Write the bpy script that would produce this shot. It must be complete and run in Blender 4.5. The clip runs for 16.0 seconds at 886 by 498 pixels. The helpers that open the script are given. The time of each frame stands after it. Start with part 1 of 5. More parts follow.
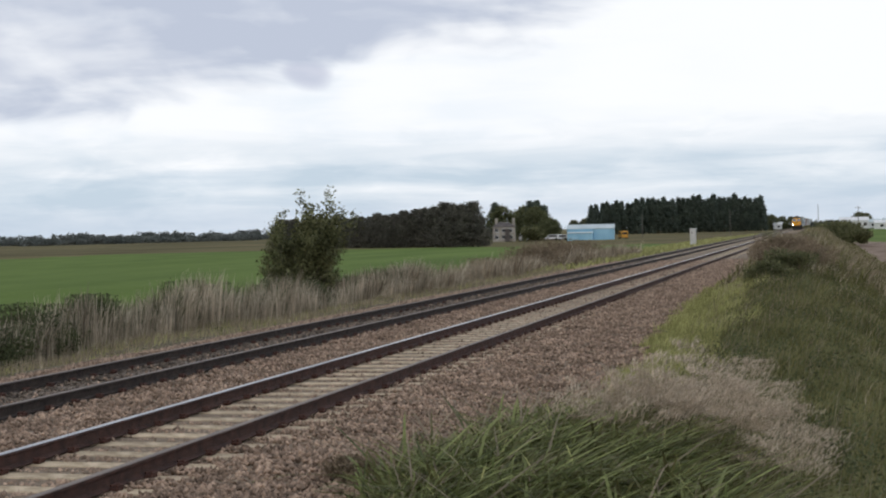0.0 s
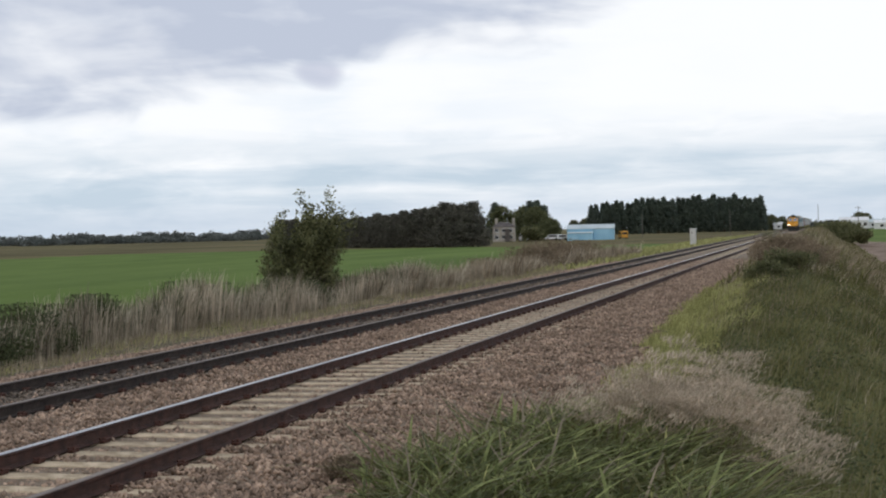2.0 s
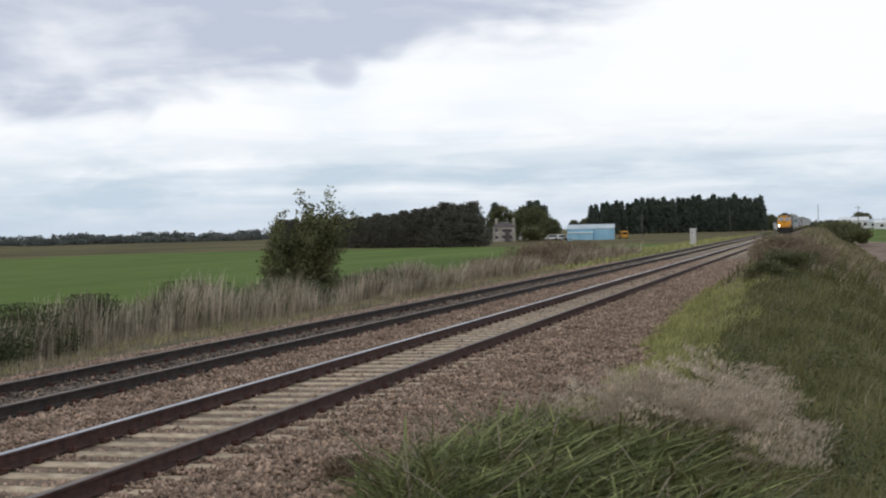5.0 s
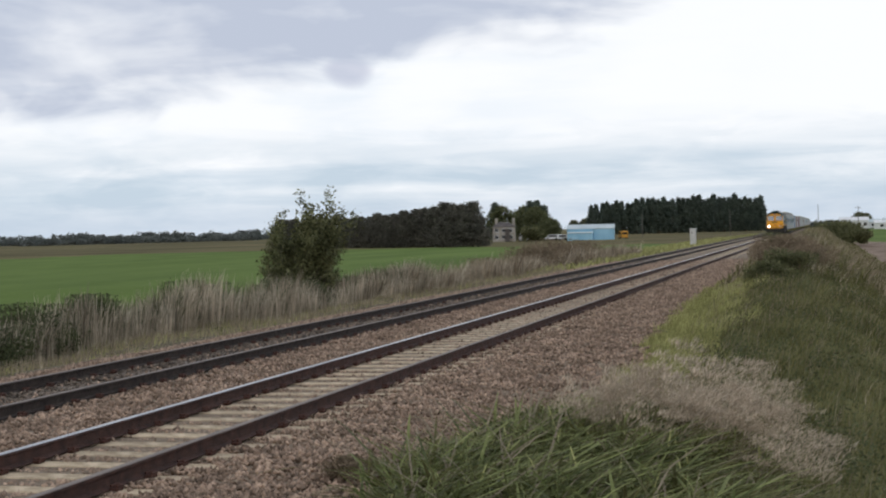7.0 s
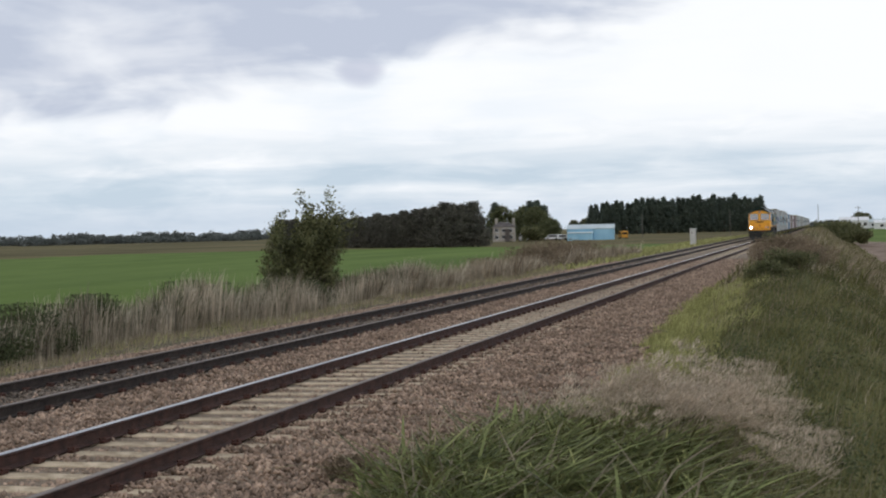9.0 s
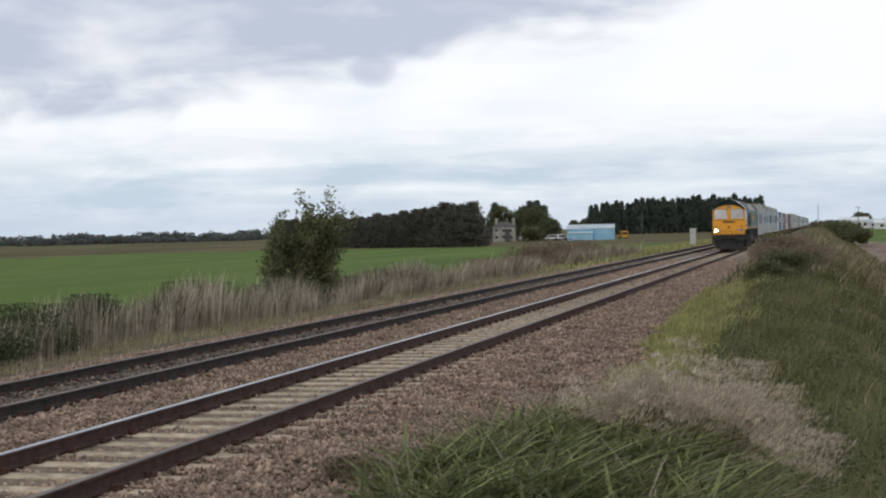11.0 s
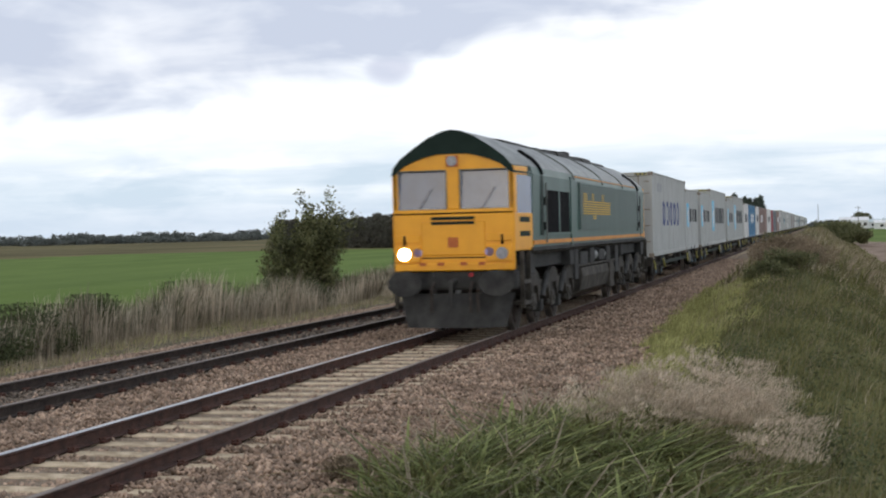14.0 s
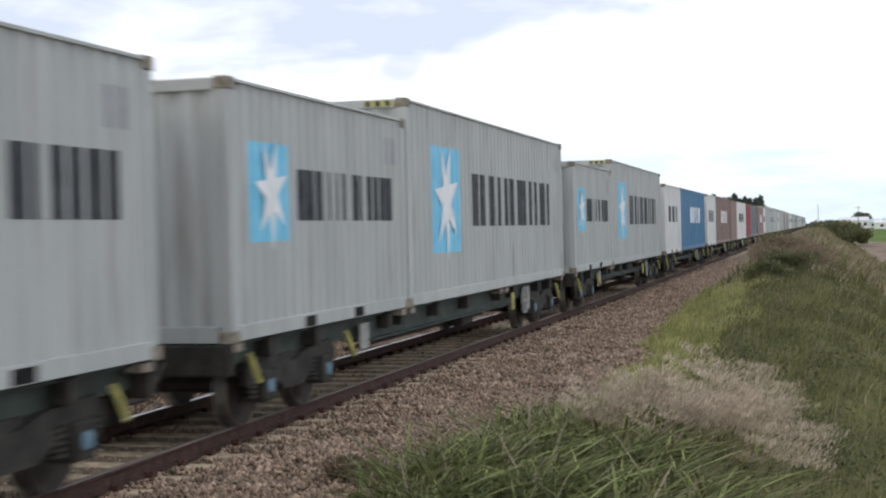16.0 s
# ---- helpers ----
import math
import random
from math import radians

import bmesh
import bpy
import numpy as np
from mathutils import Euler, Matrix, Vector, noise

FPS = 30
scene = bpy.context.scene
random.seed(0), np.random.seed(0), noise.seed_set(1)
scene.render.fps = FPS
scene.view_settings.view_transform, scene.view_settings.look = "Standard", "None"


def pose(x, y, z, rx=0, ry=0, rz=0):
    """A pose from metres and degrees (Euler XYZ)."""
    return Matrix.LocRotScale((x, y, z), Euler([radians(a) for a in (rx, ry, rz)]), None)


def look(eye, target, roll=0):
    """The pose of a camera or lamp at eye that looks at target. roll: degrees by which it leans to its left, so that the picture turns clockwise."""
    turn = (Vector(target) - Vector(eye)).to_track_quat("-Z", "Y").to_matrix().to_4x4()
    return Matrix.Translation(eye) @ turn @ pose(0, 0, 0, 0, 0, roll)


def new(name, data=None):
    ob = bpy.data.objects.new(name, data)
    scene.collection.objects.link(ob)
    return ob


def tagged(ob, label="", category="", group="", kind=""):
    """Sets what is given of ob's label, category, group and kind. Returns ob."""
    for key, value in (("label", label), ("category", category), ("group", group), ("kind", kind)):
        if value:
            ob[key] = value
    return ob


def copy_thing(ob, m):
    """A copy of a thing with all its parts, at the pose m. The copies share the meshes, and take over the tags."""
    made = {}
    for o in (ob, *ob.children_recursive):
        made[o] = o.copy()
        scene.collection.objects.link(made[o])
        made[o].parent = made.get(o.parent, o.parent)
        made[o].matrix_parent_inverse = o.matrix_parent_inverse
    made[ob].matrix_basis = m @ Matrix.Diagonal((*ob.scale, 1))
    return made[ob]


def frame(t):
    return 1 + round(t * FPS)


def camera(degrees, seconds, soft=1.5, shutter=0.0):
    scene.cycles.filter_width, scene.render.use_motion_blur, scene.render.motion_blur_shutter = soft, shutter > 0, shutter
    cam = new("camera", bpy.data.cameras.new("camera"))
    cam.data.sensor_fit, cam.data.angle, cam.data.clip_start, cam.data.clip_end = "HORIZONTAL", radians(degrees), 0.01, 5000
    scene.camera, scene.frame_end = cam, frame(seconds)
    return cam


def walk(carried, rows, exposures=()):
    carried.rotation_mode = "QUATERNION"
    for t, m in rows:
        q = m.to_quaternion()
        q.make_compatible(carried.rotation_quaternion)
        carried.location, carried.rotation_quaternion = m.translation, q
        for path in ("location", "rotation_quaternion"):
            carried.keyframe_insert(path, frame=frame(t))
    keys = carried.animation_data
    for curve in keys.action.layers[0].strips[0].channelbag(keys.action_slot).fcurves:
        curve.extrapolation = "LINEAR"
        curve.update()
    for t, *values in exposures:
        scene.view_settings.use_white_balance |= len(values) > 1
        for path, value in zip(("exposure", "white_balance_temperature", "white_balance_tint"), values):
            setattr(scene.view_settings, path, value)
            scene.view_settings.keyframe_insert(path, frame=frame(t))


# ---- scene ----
# x runs along the railway, y to its far side, z up; z = 0 is the top of the rails.
EYE = Vector((0.0, -6.706, 1.976))
YAW, PITCH = radians(14.82), radians(-0.703)
AIM = EYE + Vector((math.cos(YAW) * math.cos(PITCH), math.sin(YAW) * math.cos(PITCH), math.sin(PITCH))) * 10

cam = camera(34.41, 16.0, soft=2.1, shutter=0.2)
walk(cam, [(0.0, look(EYE, AIM, -1.39)), (16.0, look(EYE, AIM, -1.39))], [(0.0, 0.0), (12.5, 0.0), (13.5, 0.05), (14.0, 0.2), (14.4, 0.52), (15.0, 0.72), (15.25, 0.66), (15.5, 0.5), (16.0, 0.5)])

# ---- daylight: an overcast sky, with a low bright break behind the camera ----
SUN_EL, SUN_AZ = radians(13.2), radians(172.4)
world = bpy.data.worlds.new("overcast_sky")
scene.world = world
world.use_nodes = True
wn, wl = world.node_tree.nodes, world.node_tree.links
wn.clear()
w_out, w_bg = wn.new("ShaderNodeOutputWorld"), wn.new("ShaderNodeBackground")
w_sky = wn.new("ShaderNodeTexSky")
w_sky.sky_type, w_sky.sun_disc = "NISHITA", False
w_sky.sun_elevation, w_sky.sun_rotation = SUN_EL, math.pi / 2 - SUN_AZ
w_sky.dust_density, w_sky.air_density = 4.0, 1.0
w_co, w_no, w_ramp = wn.new("ShaderNodeTexCoord"), wn.new("ShaderNodeTexNoise"), wn.new("ShaderNodeValToRGB")
w_no.inputs["Scale"].default_value, w_no.inputs["Detail"].default_value = 2.2, 6
w_ramp.color_ramp.elements[0].position, w_ramp.color_ramp.elements[1].position = 0.35, 0.7
w_ramp.color_ramp.elements[0].color = (4.6, 5.0, 5.9, 1)
w_ramp.color_ramp.elements[1].color = (7.6, 7.9, 8.4, 1)
w_mix = wn.new("ShaderNodeMixRGB")
w_mix.inputs["Fac"].default_value = 0.9
wl.new(w_co.outputs["Generated"], w_no.inputs["Vector"])
wl.new(w_no.outputs["Fac"], w_ramp.inputs["Fac"])
wl.new(w_sky.outputs["Color"], w_mix.inputs["Color1"])
wl.new(w_ramp.outputs["Color"], w_mix.inputs["Color2"])
# the cloud thins out towards the near side of the line
w_sep, w_map, w_mul = wn.new("ShaderNodeSeparateXYZ"), wn.new("ShaderNodeMapRange"), wn.new("ShaderNodeMixRGB")
w_map.inputs["From Min"].default_value, w_map.inputs["From Max"].default_value = -1.0, 1.0
w_map.inputs["To Min"].default_value, w_map.inputs["To Max"].default_value = 1.32, 0.80
w_mul.blend_type = "MULTIPLY"
w_mul.inputs["Fac"].default_value = 1.0
wl.new(w_co.outputs["Generated"], w_sep.inputs["Vector"])
wl.new(w_sep.outputs["Y"], w_map.inputs["Value"])
wl.new(w_mix.outputs["Color"], w_mul.inputs["Color1"])
wl.new(w_map.outputs["Result"], w_mul.inputs["Color2"])
wl.new(w_mul.outputs["Color"], w_bg.inputs["Color"])
w_bg.inputs["Strength"].default_value = 0.119
wl.new(w_bg.outputs["Background"], w_out.inputs["Surface"])

sun = new("sun", bpy.data.lights.new("sun", "SUN"))
sun.data.energy, sun.data.angle, sun.data.color = 0.11, radians(3.2), (1.0, 0.96, 0.9)
sun.matrix_world = look((0, 0, 0), (-math.cos(SUN_AZ) * math.cos(SUN_EL), -math.sin(SUN_AZ) * math.cos(SUN_EL), -math.sin(SUN_EL)))


# ---- materials ----
def mat(name, dark, light, scale=6.0, rough=0.8, metal=0.0, bump=0.3, fine=60.0, island=0.0, each=0.0, spec=0.3, streak=(1, 1, 1), contrast=(0.3, 0.7)):
    """A worn surface: two scales of noise between two colours, with relief; island and each vary it piece by piece."""
    m = bpy.data.materials.new(name)
    m.use_nodes = True
    n, l = m.node_tree.nodes, m.node_tree.links
    b = n["Principled BSDF"]
    b.inputs["Roughness"].default_value, b.inputs["Metallic"].default_value = rough, metal
    b.inputs["Specular IOR Level"].default_value = spec
    co, mp = n.new("ShaderNodeTexCoord"), n.new("ShaderNodeMapping")
    mp.inputs["Scale"].default_value = streak
    l.new(co.outputs["Object"], mp.inputs["Vector"])
    big, small, ramp = n.new("ShaderNodeTexNoise"), n.new("ShaderNodeTexNoise"), n.new("ShaderNodeValToRGB")
    big.inputs["Scale"].default_value, big.inputs["Detail"].default_value = scale, 7
    small.inputs["Scale"].default_value, small.inputs["Detail"].default_value = fine, 4
    l.new(mp.outputs["Vector"], big.inputs["Vector"])
    l.new(co.outputs["Object"], small.inputs["Vector"])
    add = n.new("ShaderNodeMath")
    add.operation = "MULTIPLY_ADD"
    add.inputs[1].default_value = 0.35
    l.new(small.outputs["Fac"], add.inputs[0])
    shift = n.new("ShaderNodeMath")
    shift.operation = "ADD"
    shift.inputs[1].default_value = -0.175
    l.new(big.outputs["Fac"], shift.inputs[0])
    l.new(shift.outputs[0], add.inputs[2])
    ramp.color_ramp.elements[0].position, ramp.color_ramp.elements[1].position = contrast
    ramp.color_ramp.elements[0].color, ramp.color_ramp.elements[1].color = (*dark, 1), (*light, 1)
    l.new(add.outputs[0], ramp.inputs["Fac"])
    out = ramp.outputs["Color"]
    for amount, node, socket in ((island, "ShaderNodeNewGeometry", "Random Per Island"), (each, "ShaderNodeObjectInfo", "Random")):
        if amount:
            src, mr, hsv = n.new(node), n.new("ShaderNodeMapRange"), n.new("ShaderNodeHueSaturation")
            mr.inputs["To Min"].default_value, mr.inputs["To Max"].default_value = 1 - amount, 1 + amount
            l.new(src.outputs[socket], mr.inputs["Value"])
            l.new(mr.outputs["Result"], hsv.inputs["Value"])
            l.new(out, hsv.inputs["Color"])
            out = hsv.outputs["Color"]
    l.new(out, b.inputs["Base Color"])
    if bump:
        bp = n.new("ShaderNodeBump")
        bp.inputs["Strength"].default_value, bp.inputs["Distance"].default_value = bump, 0.02
        l.new(small.outputs["Fac"], bp.inputs["Height"])
        l.new(bp.outputs["Normal"], b.inputs["Normal"])
    return m


def glow(name, color, strength):
    m = bpy.data.materials.new(name)
    m.use_nodes = True
    b = m.node_tree.nodes["Principled BSDF"]
    b.inputs["Base Color"].default_value = (*color, 1)
    b.inputs["Emission Color"].default_value = (*color, 1)
    b.inputs["Emission Strength"].default_value = strength
    return m


M = {
    "ballast": mat("ballast_bed", (0.12, 0.09, 0.062), (0.31, 0.24, 0.17), 18, 0.9, bump=0.9, fine=45, contrast=(0.25, 0.75)),
    "stone": mat("crushed_granite", (0.165, 0.112, 0.078), (0.43, 0.312, 0.228), 3, 0.85, bump=0.2, island=0.5),
    "stone_dark": mat("oil_stained_granite", (0.08, 0.064, 0.05), (0.20, 0.162, 0.128), 3, 0.85, bump=0.2, island=0.5),
    "rail_side": mat("rusty_rail_steel", (0.03, 0.017, 0.013), (0.09, 0.043, 0.032), 9, 0.75, 0.15, 0.4, 80),
    "rail_dark": mat("grimy_rail_steel", (0.018, 0.014, 0.012), (0.058, 0.042, 0.034), 9, 0.8, 0.1, 0.4, 80),
    "rail_head": mat("polished_rail_head", (0.32, 0.32, 0.33), (0.55, 0.55, 0.56), 4, 0.3, 0.9, 0.05, streak=(0.2, 3, 1)),
    "rail_dull": mat("dull_rail_head", (0.13, 0.105, 0.09), (0.25, 0.205, 0.175), 4, 0.55, 0.25, 0.1, streak=(0.2, 3, 1)),
    "clip": mat("rusted_spring_clip", (0.04, 0.02, 0.014), (0.10, 0.042, 0.03), 30, 0.8, 0.1),
    "sleeper": mat("weathered_concrete", (0.33, 0.255, 0.165), (0.60, 0.49, 0.345), 7, 0.9, bump=0.5, each=0.12),
    "soil": mat("rough_turf", (0.09, 0.095, 0.035), (0.19, 0.18, 0.08), 1.6, 0.95, spec=0.05, bump=1.0, fine=30),
    "verge": mat("stony_turf", (0.07, 0.065, 0.035), (0.19, 0.165, 0.105), 2.2, 0.95, bump=1.0, fine=30),
    "field": mat("green_crop", (0.092, 0.138, 0.034), (0.140, 0.198, 0.052), 0.12, 0.95, spec=0.05, bump=0.6, fine=6, streak=(0.15, 1.0, 1)),
    "fallow": mat("tilled_field", (0.16, 0.115, 0.085), (0.30, 0.23, 0.18), 0.25, 0.95, spec=0.05, bump=0.8, fine=8),
    "scrub": mat("rough_grassland", (0.075, 0.065, 0.03), (0.17, 0.145, 0.07), 0.02, 0.95, spec=0.05, bump=0.6, fine=1.5),
}


# ---- building helpers ----
def part(name, bm, material, parent=None, label="", smooth=False):
    """One mesh object out of a bmesh, under its thing."""
    me = bpy.data.meshes.new(name)
    bm.normal_update()
    bm.to_mesh(me)
    bm.free()
    return mesh_part(name, me, material, parent, label, smooth)


def mesh_part(name, me, material, parent=None, label="", smooth=False):
    for m in material if isinstance(material, (list, tuple)) else [material]:
        me.materials.append(M[m] if isinstance(m, str) else m)
    if smooth:
        me.polygons.foreach_set("use_smooth", [True] * len(me.polygons))
    ob = new(name, me)
    ob.parent = parent
    if label:
        tagged(ob, label)
    return ob


def thing(name, label, category, m=None, group="", kind=""):
    ob = new(name)
    ob.empty_display_size = 0.2
    if m is not None:
        ob.matrix_basis = m
    return tagged(ob, label, category, group, kind)


def box(bm, x0, x1, y0, y1, z0, z1, bevel=0.0):
    a = bmesh.ops.create_cube(bm, size=1.0, matrix=Matrix.Translation(((x0 + x1) / 2, (y0 + y1) / 2, (z0 + z1) / 2)) @ Matrix.Diagonal((abs(x1 - x0), abs(y1 - y0), abs(z1 - z0), 1)))
    if bevel:
        es = list({e for v in a["verts"] for e in v.link_edges})
        bmesh.ops.bevel(bm, geom=es, offset=bevel, segments=2, affect="EDGES", profile=0.5)
    return bm


def boxes(*dims, bevel=0.0):
    bm = bmesh.new()
    for d in dims:
        box(bm, *d, bevel=bevel)
    return bm


def rod(bm, a, b, r, n=10, r2=None):
    a, b = Vector(a), Vector(b)
    bmesh.ops.create_cone(bm, cap_ends=True, segments=n, radius1=r, radius2=r if r2 is None else r2, depth=(b - a).length,
                          matrix=Matrix.Translation((a + b) / 2) @ (b - a).to_track_quat("Z", "Y").to_matrix().to_4x4())
    return bm


def rods(*list_of, n=10):
    bm = bmesh.new()
    for a, b, r in list_of:
        rod(bm, a, b, r, n)
    return bm


def prism(bm, outline, x0, x1):
    """Extrudes a (y, z) outline along x."""
    a = [bm.verts.new((x0, y, z)) for y, z in outline]
    b = [bm.verts.new((x1, y, z)) for y, z in outline]
    k = len(outline)
    for i in range(k):
        bm.faces.new((a[i], a[(i + 1) % k], b[(i + 1) % k], b[i]))
    bm.faces.new(a[::-1])
    bm.faces.new(b)
    return bm


def side_prism(bm, outline, y0, y1):
    """Extrudes an (x, z) outline along y."""
    a = [bm.verts.new((x, y0, z)) for x, z in outline]
    b = [bm.verts.new((x, y1, z)) for x, z in outline]
    k = len(outline)
    for i in range(k):
        bm.faces.new((a[i], a[(i + 1) % k], b[(i + 1) % k], b[i]))
    bm.faces.new(a[::-1])
    bm.faces.new(b)
    bmesh.ops.recalc_face_normals(bm, faces=bm.faces[:])
    return bm


def raw_mesh(name, verts, faces):
    """A mesh from numpy arrays of vertices and of equal-sided faces."""
    me = bpy.data.meshes.new(name)
    k = faces.shape[1]
    me.vertices.add(len(verts))
    me.vertices.foreach_set("co", np.asarray(verts, dtype=np.float32).ravel())
    me.loops.add(faces.size)
    me.loops.foreach_set("vertex_index", faces.astype(np.int32).ravel())
    me.polygons.add(len(faces))
    me.polygons.foreach_set("loop_start", np.arange(0, faces.size, k, dtype=np.int32))
    me.update(calc_edges=True)
    return me


# ---- the lie of the land ----
PROFILE = ((-4000, -2.2), (-14.5, -2.2), (-13.2, -2.1), (-10.6, -2.0), (-9.2, -1.1), (-7.6, 0.2), (-6.4, 0.72), (-5.2, 0.68), (-4.3, 0.28), (-3.5, -0.2), (-2.6, -0.22),
           (-1.95, -0.185), (5.5, -0.185), (6.3, -0.3), (7.3, -0.45), (9.2, -0.6), (11.0, -0.9), (12.5, -1.15), (14.0, -1.0), (4000, -1.0))
LOW = ((-4000, -2.2), (-14.5, -2.2), (-10.6, -2.0), (-9.2, -1.4), (-7.6, -0.65), (-6.6, -0.28), (-5.6, -0.14), (-4.4, -0.18), (-3.4, -0.27)) + PROFILE[10:]
LY, LZ = [a for a, _ in LOW], [b for _, b in LOW]
PY, PZ = [a for a, _ in PROFILE], [b for _, b in PROFILE]


def land(x, y):
    """Height of the ground."""
    k = np.clip((x - 16) / 34, 0, 1)
    k = k * k * (3 - 2 * k)
    z = np.interp(y, PY, PZ) * k + np.interp(y, LY, LZ) * (1 - k)
    amount = 0.06 * np.clip((np.abs(y - 1.8) - 4.6) / 1.5, 0, 1)
    return z + amount * (np.sin(x * 0.9 + y * 0.7) + np.sin(x * 0.37 - y * 1.3 + 1.0) + 0.6 * np.sin(x * 2.1 + y * 2.9))


def ballast_edge(x):
    """Where the near side's ballast gives way to grass."""
    return np.interp(x, (9, 12, 16, 21, 28, 38, 50, 66, 90), (-3.35, -3.25, -3.6, -3.95, -3.45, -3.05, -3.0, -3.25, -3.2)) + 0.10 * np.sin(x * 1.3) + 0.06 * np.sin(x * 3.7)


def build_ground():
    xs = np.concatenate([np.arange(-40, 0, 4.0), np.arange(0, 80, 0.5), np.arange(80, 260, 3.0), np.arange(260, 1000, 40.0), np.arange(1000, 4801, 400.0)])
    ys = np.concatenate([np.arange(-4000, -400, 400.0), np.arange(-400, -40, 40.0), np.arange(-40, -14, 3.0), np.arange(-14, 16, 0.4),
                         np.arange(16, 60, 4.0), np.arange(60, 400, 34.0), np.arange(400, 4001, 400.0)])
    X, Y = np.meshgrid(xs, ys, indexing="ij")
    V = np.stack([X, Y, land(X, Y)], -1).reshape(-1, 3)
    nx, ny = len(xs), len(ys)
    i, j = np.meshgrid(np.arange(nx - 1), np.arange(ny - 1), indexing="ij")
    a = (i * ny + j).ravel()
    me = raw_mesh("ground", V, np.stack([a, a + ny, a + ny + 1, a + 1], -1))
    cx, cy = (X[:-1, :-1] + X[1:, 1:]).ravel() / 2, (Y[:-1, :-1] + Y[1:, 1:]).ravel() / 2
    kind = np.full(len(cx), 1)
    kind[(cy > ballast_edge(cx)) & (cy < 6.2)] = 0
    kind[(cy >= 6.2) & (cy < 8.8)] = 2
    kind[np.abs(cy - 3.66) < 0.7] = 6
    kind[(cy > 12.5)] = 5
    kind[(cy > 12.5) & (cy < 130) & (cx < 252 + (cy - 60) * 0.3)] = 3
    kind[(cy < -12.5)] = 4
    kind[(cy < -12.5) & (cx > 290)] = 3
    ob = mesh_part("ground", me, ["ballast", "soil", "verge", "field", "fallow", "scrub", "stone_dark"])
    me.polygons.foreach_set("material_index", kind.astype(np.int32))
    me.polygons.foreach_set("use_smooth", [True] * len(me.polygons))
    tagged(ob, "flat farmland with a railway bed, green crop and rough banks", "ground", kind="structure")


build_ground()

# ---- the two tracks ----
PITCH_S = 0.65
FAR_TRACK = 3.66


def rail_mesh():
    o = [(-0.07, -0.159), (0.07, -0.159), (0.07, -0.148), (0.012, -0.128), (0.01, -0.045), (0.035, -0.034), (0.035, -0.008), (0.027, 0.0), (-0.027, 0.0),
         (-0.035, -0.008), (-0.035, -0.034), (-0.01, -0.045), (-0.012, -0.128), (-0.07, -0.148)]
    bm = prism(bmesh.new(), o, -30.0, 1500.0)
    for f in bm.faces:
        if all(v.co.z > -0.009 for v in f.verts):
            f.material_index = 1
    bmesh.ops.recalc_face_normals(bm, faces=bm.faces[:])
    return bm


def sleeper_mesh():
    bm = bmesh.new()
    side_prism(bm, [(-0.135, -0.36), (0.135, -0.36), (0.12, -0.17), (-0.12, -0.17)], -1.25, 1.25)
    bmesh.ops.bevel(bm, geom=bm.edges[:], offset=0.012, segments=1, affect="EDGES")
    return bm


def clip_mesh():
    bm = boxes((-0.06, 0.06, -0.035, 0.035, -0.17, -0.135), bevel=0.008)
    rod(bm, (-0.05, -0.03, -0.125), (0.05, -0.03, -0.125), 0.012, 6)
    rod(bm, (-0.05, 0.03, -0.12), (0.04, -0.01, -0.118), 0.012, 6)
    return bm


def build_track(y, head, label, sunk=0.0, web="rail_side"):
    track = thing("railway_track", label, "railway track", pose(0, y, 0), "tracks of the line", "structure")
    for s in (-0.7525, 0.7525):
        r = part("rail", rail_mesh(), [web, head if s > 0 else "rail_dull"], track)
        r.location.y = s
    first = part("sleeper", sleeper_mesh(), "sleeper", track)
    clip = part("clip", clip_mesh(), "clip", first, "rust-red spring clip")
    spots = [-0.7525 - 0.1, -0.7525 + 0.1, 0.7525 - 0.1, 0.7525 + 0.1]
    clip.location.y = spots[0]
    cx = [5.2 + i * PITCH_S for i in range(140)]
    first.location = (cx[0], 0, -sunk)
    for i, x in enumerate(cx):
        s = first
        if i:
            s = new("sleeper", first.data)
            s.parent = track
            s.location = (x, 0, -sunk - 0.014 * min(1.0, max(0.0, (x - 20) / 22)))
            s.rotation_euler.z = random.uniform(-0.008, 0.008)
        for k, dy in enumerate(spots if i < 60 else []):
            if i or k:
                c = new("clip", clip.data)
                c.parent = s
                c.location = (0, dy, sunk)
    V, F, k = [], [], 0
    for i in range(140, 900):
        x = 5.2 + i * PITCH_S
        V += [(x + a, b, c) for a, c in ((-0.12, -0.183), (0.12, -0.183), (0.12, -0.3), (-0.12, -0.3)) for b in (-1.25, 1.25)]
        F += [(k, k + 2, k + 3, k + 1), (k + 2, k + 4, k + 5, k + 3), (k, k + 1, k + 7, k + 6), (k, k + 6, k + 4, k + 2), (k + 1, k + 3, k + 5, k + 7)]
        k += 8
    tagged(mesh_part("far_sleepers", raw_mesh("far_sleepers", np.array(V), np.array(F)), "sleeper", track), kind="stuff")
    return track


build_track(0.0, "rail_head", "railway track of rusty steel rails on pale concrete sleepers")
build_track(FAR_TRACK, "rail_dull", "railway track of dark rails sunk in brown ballast", 0.022, "rail_dark")


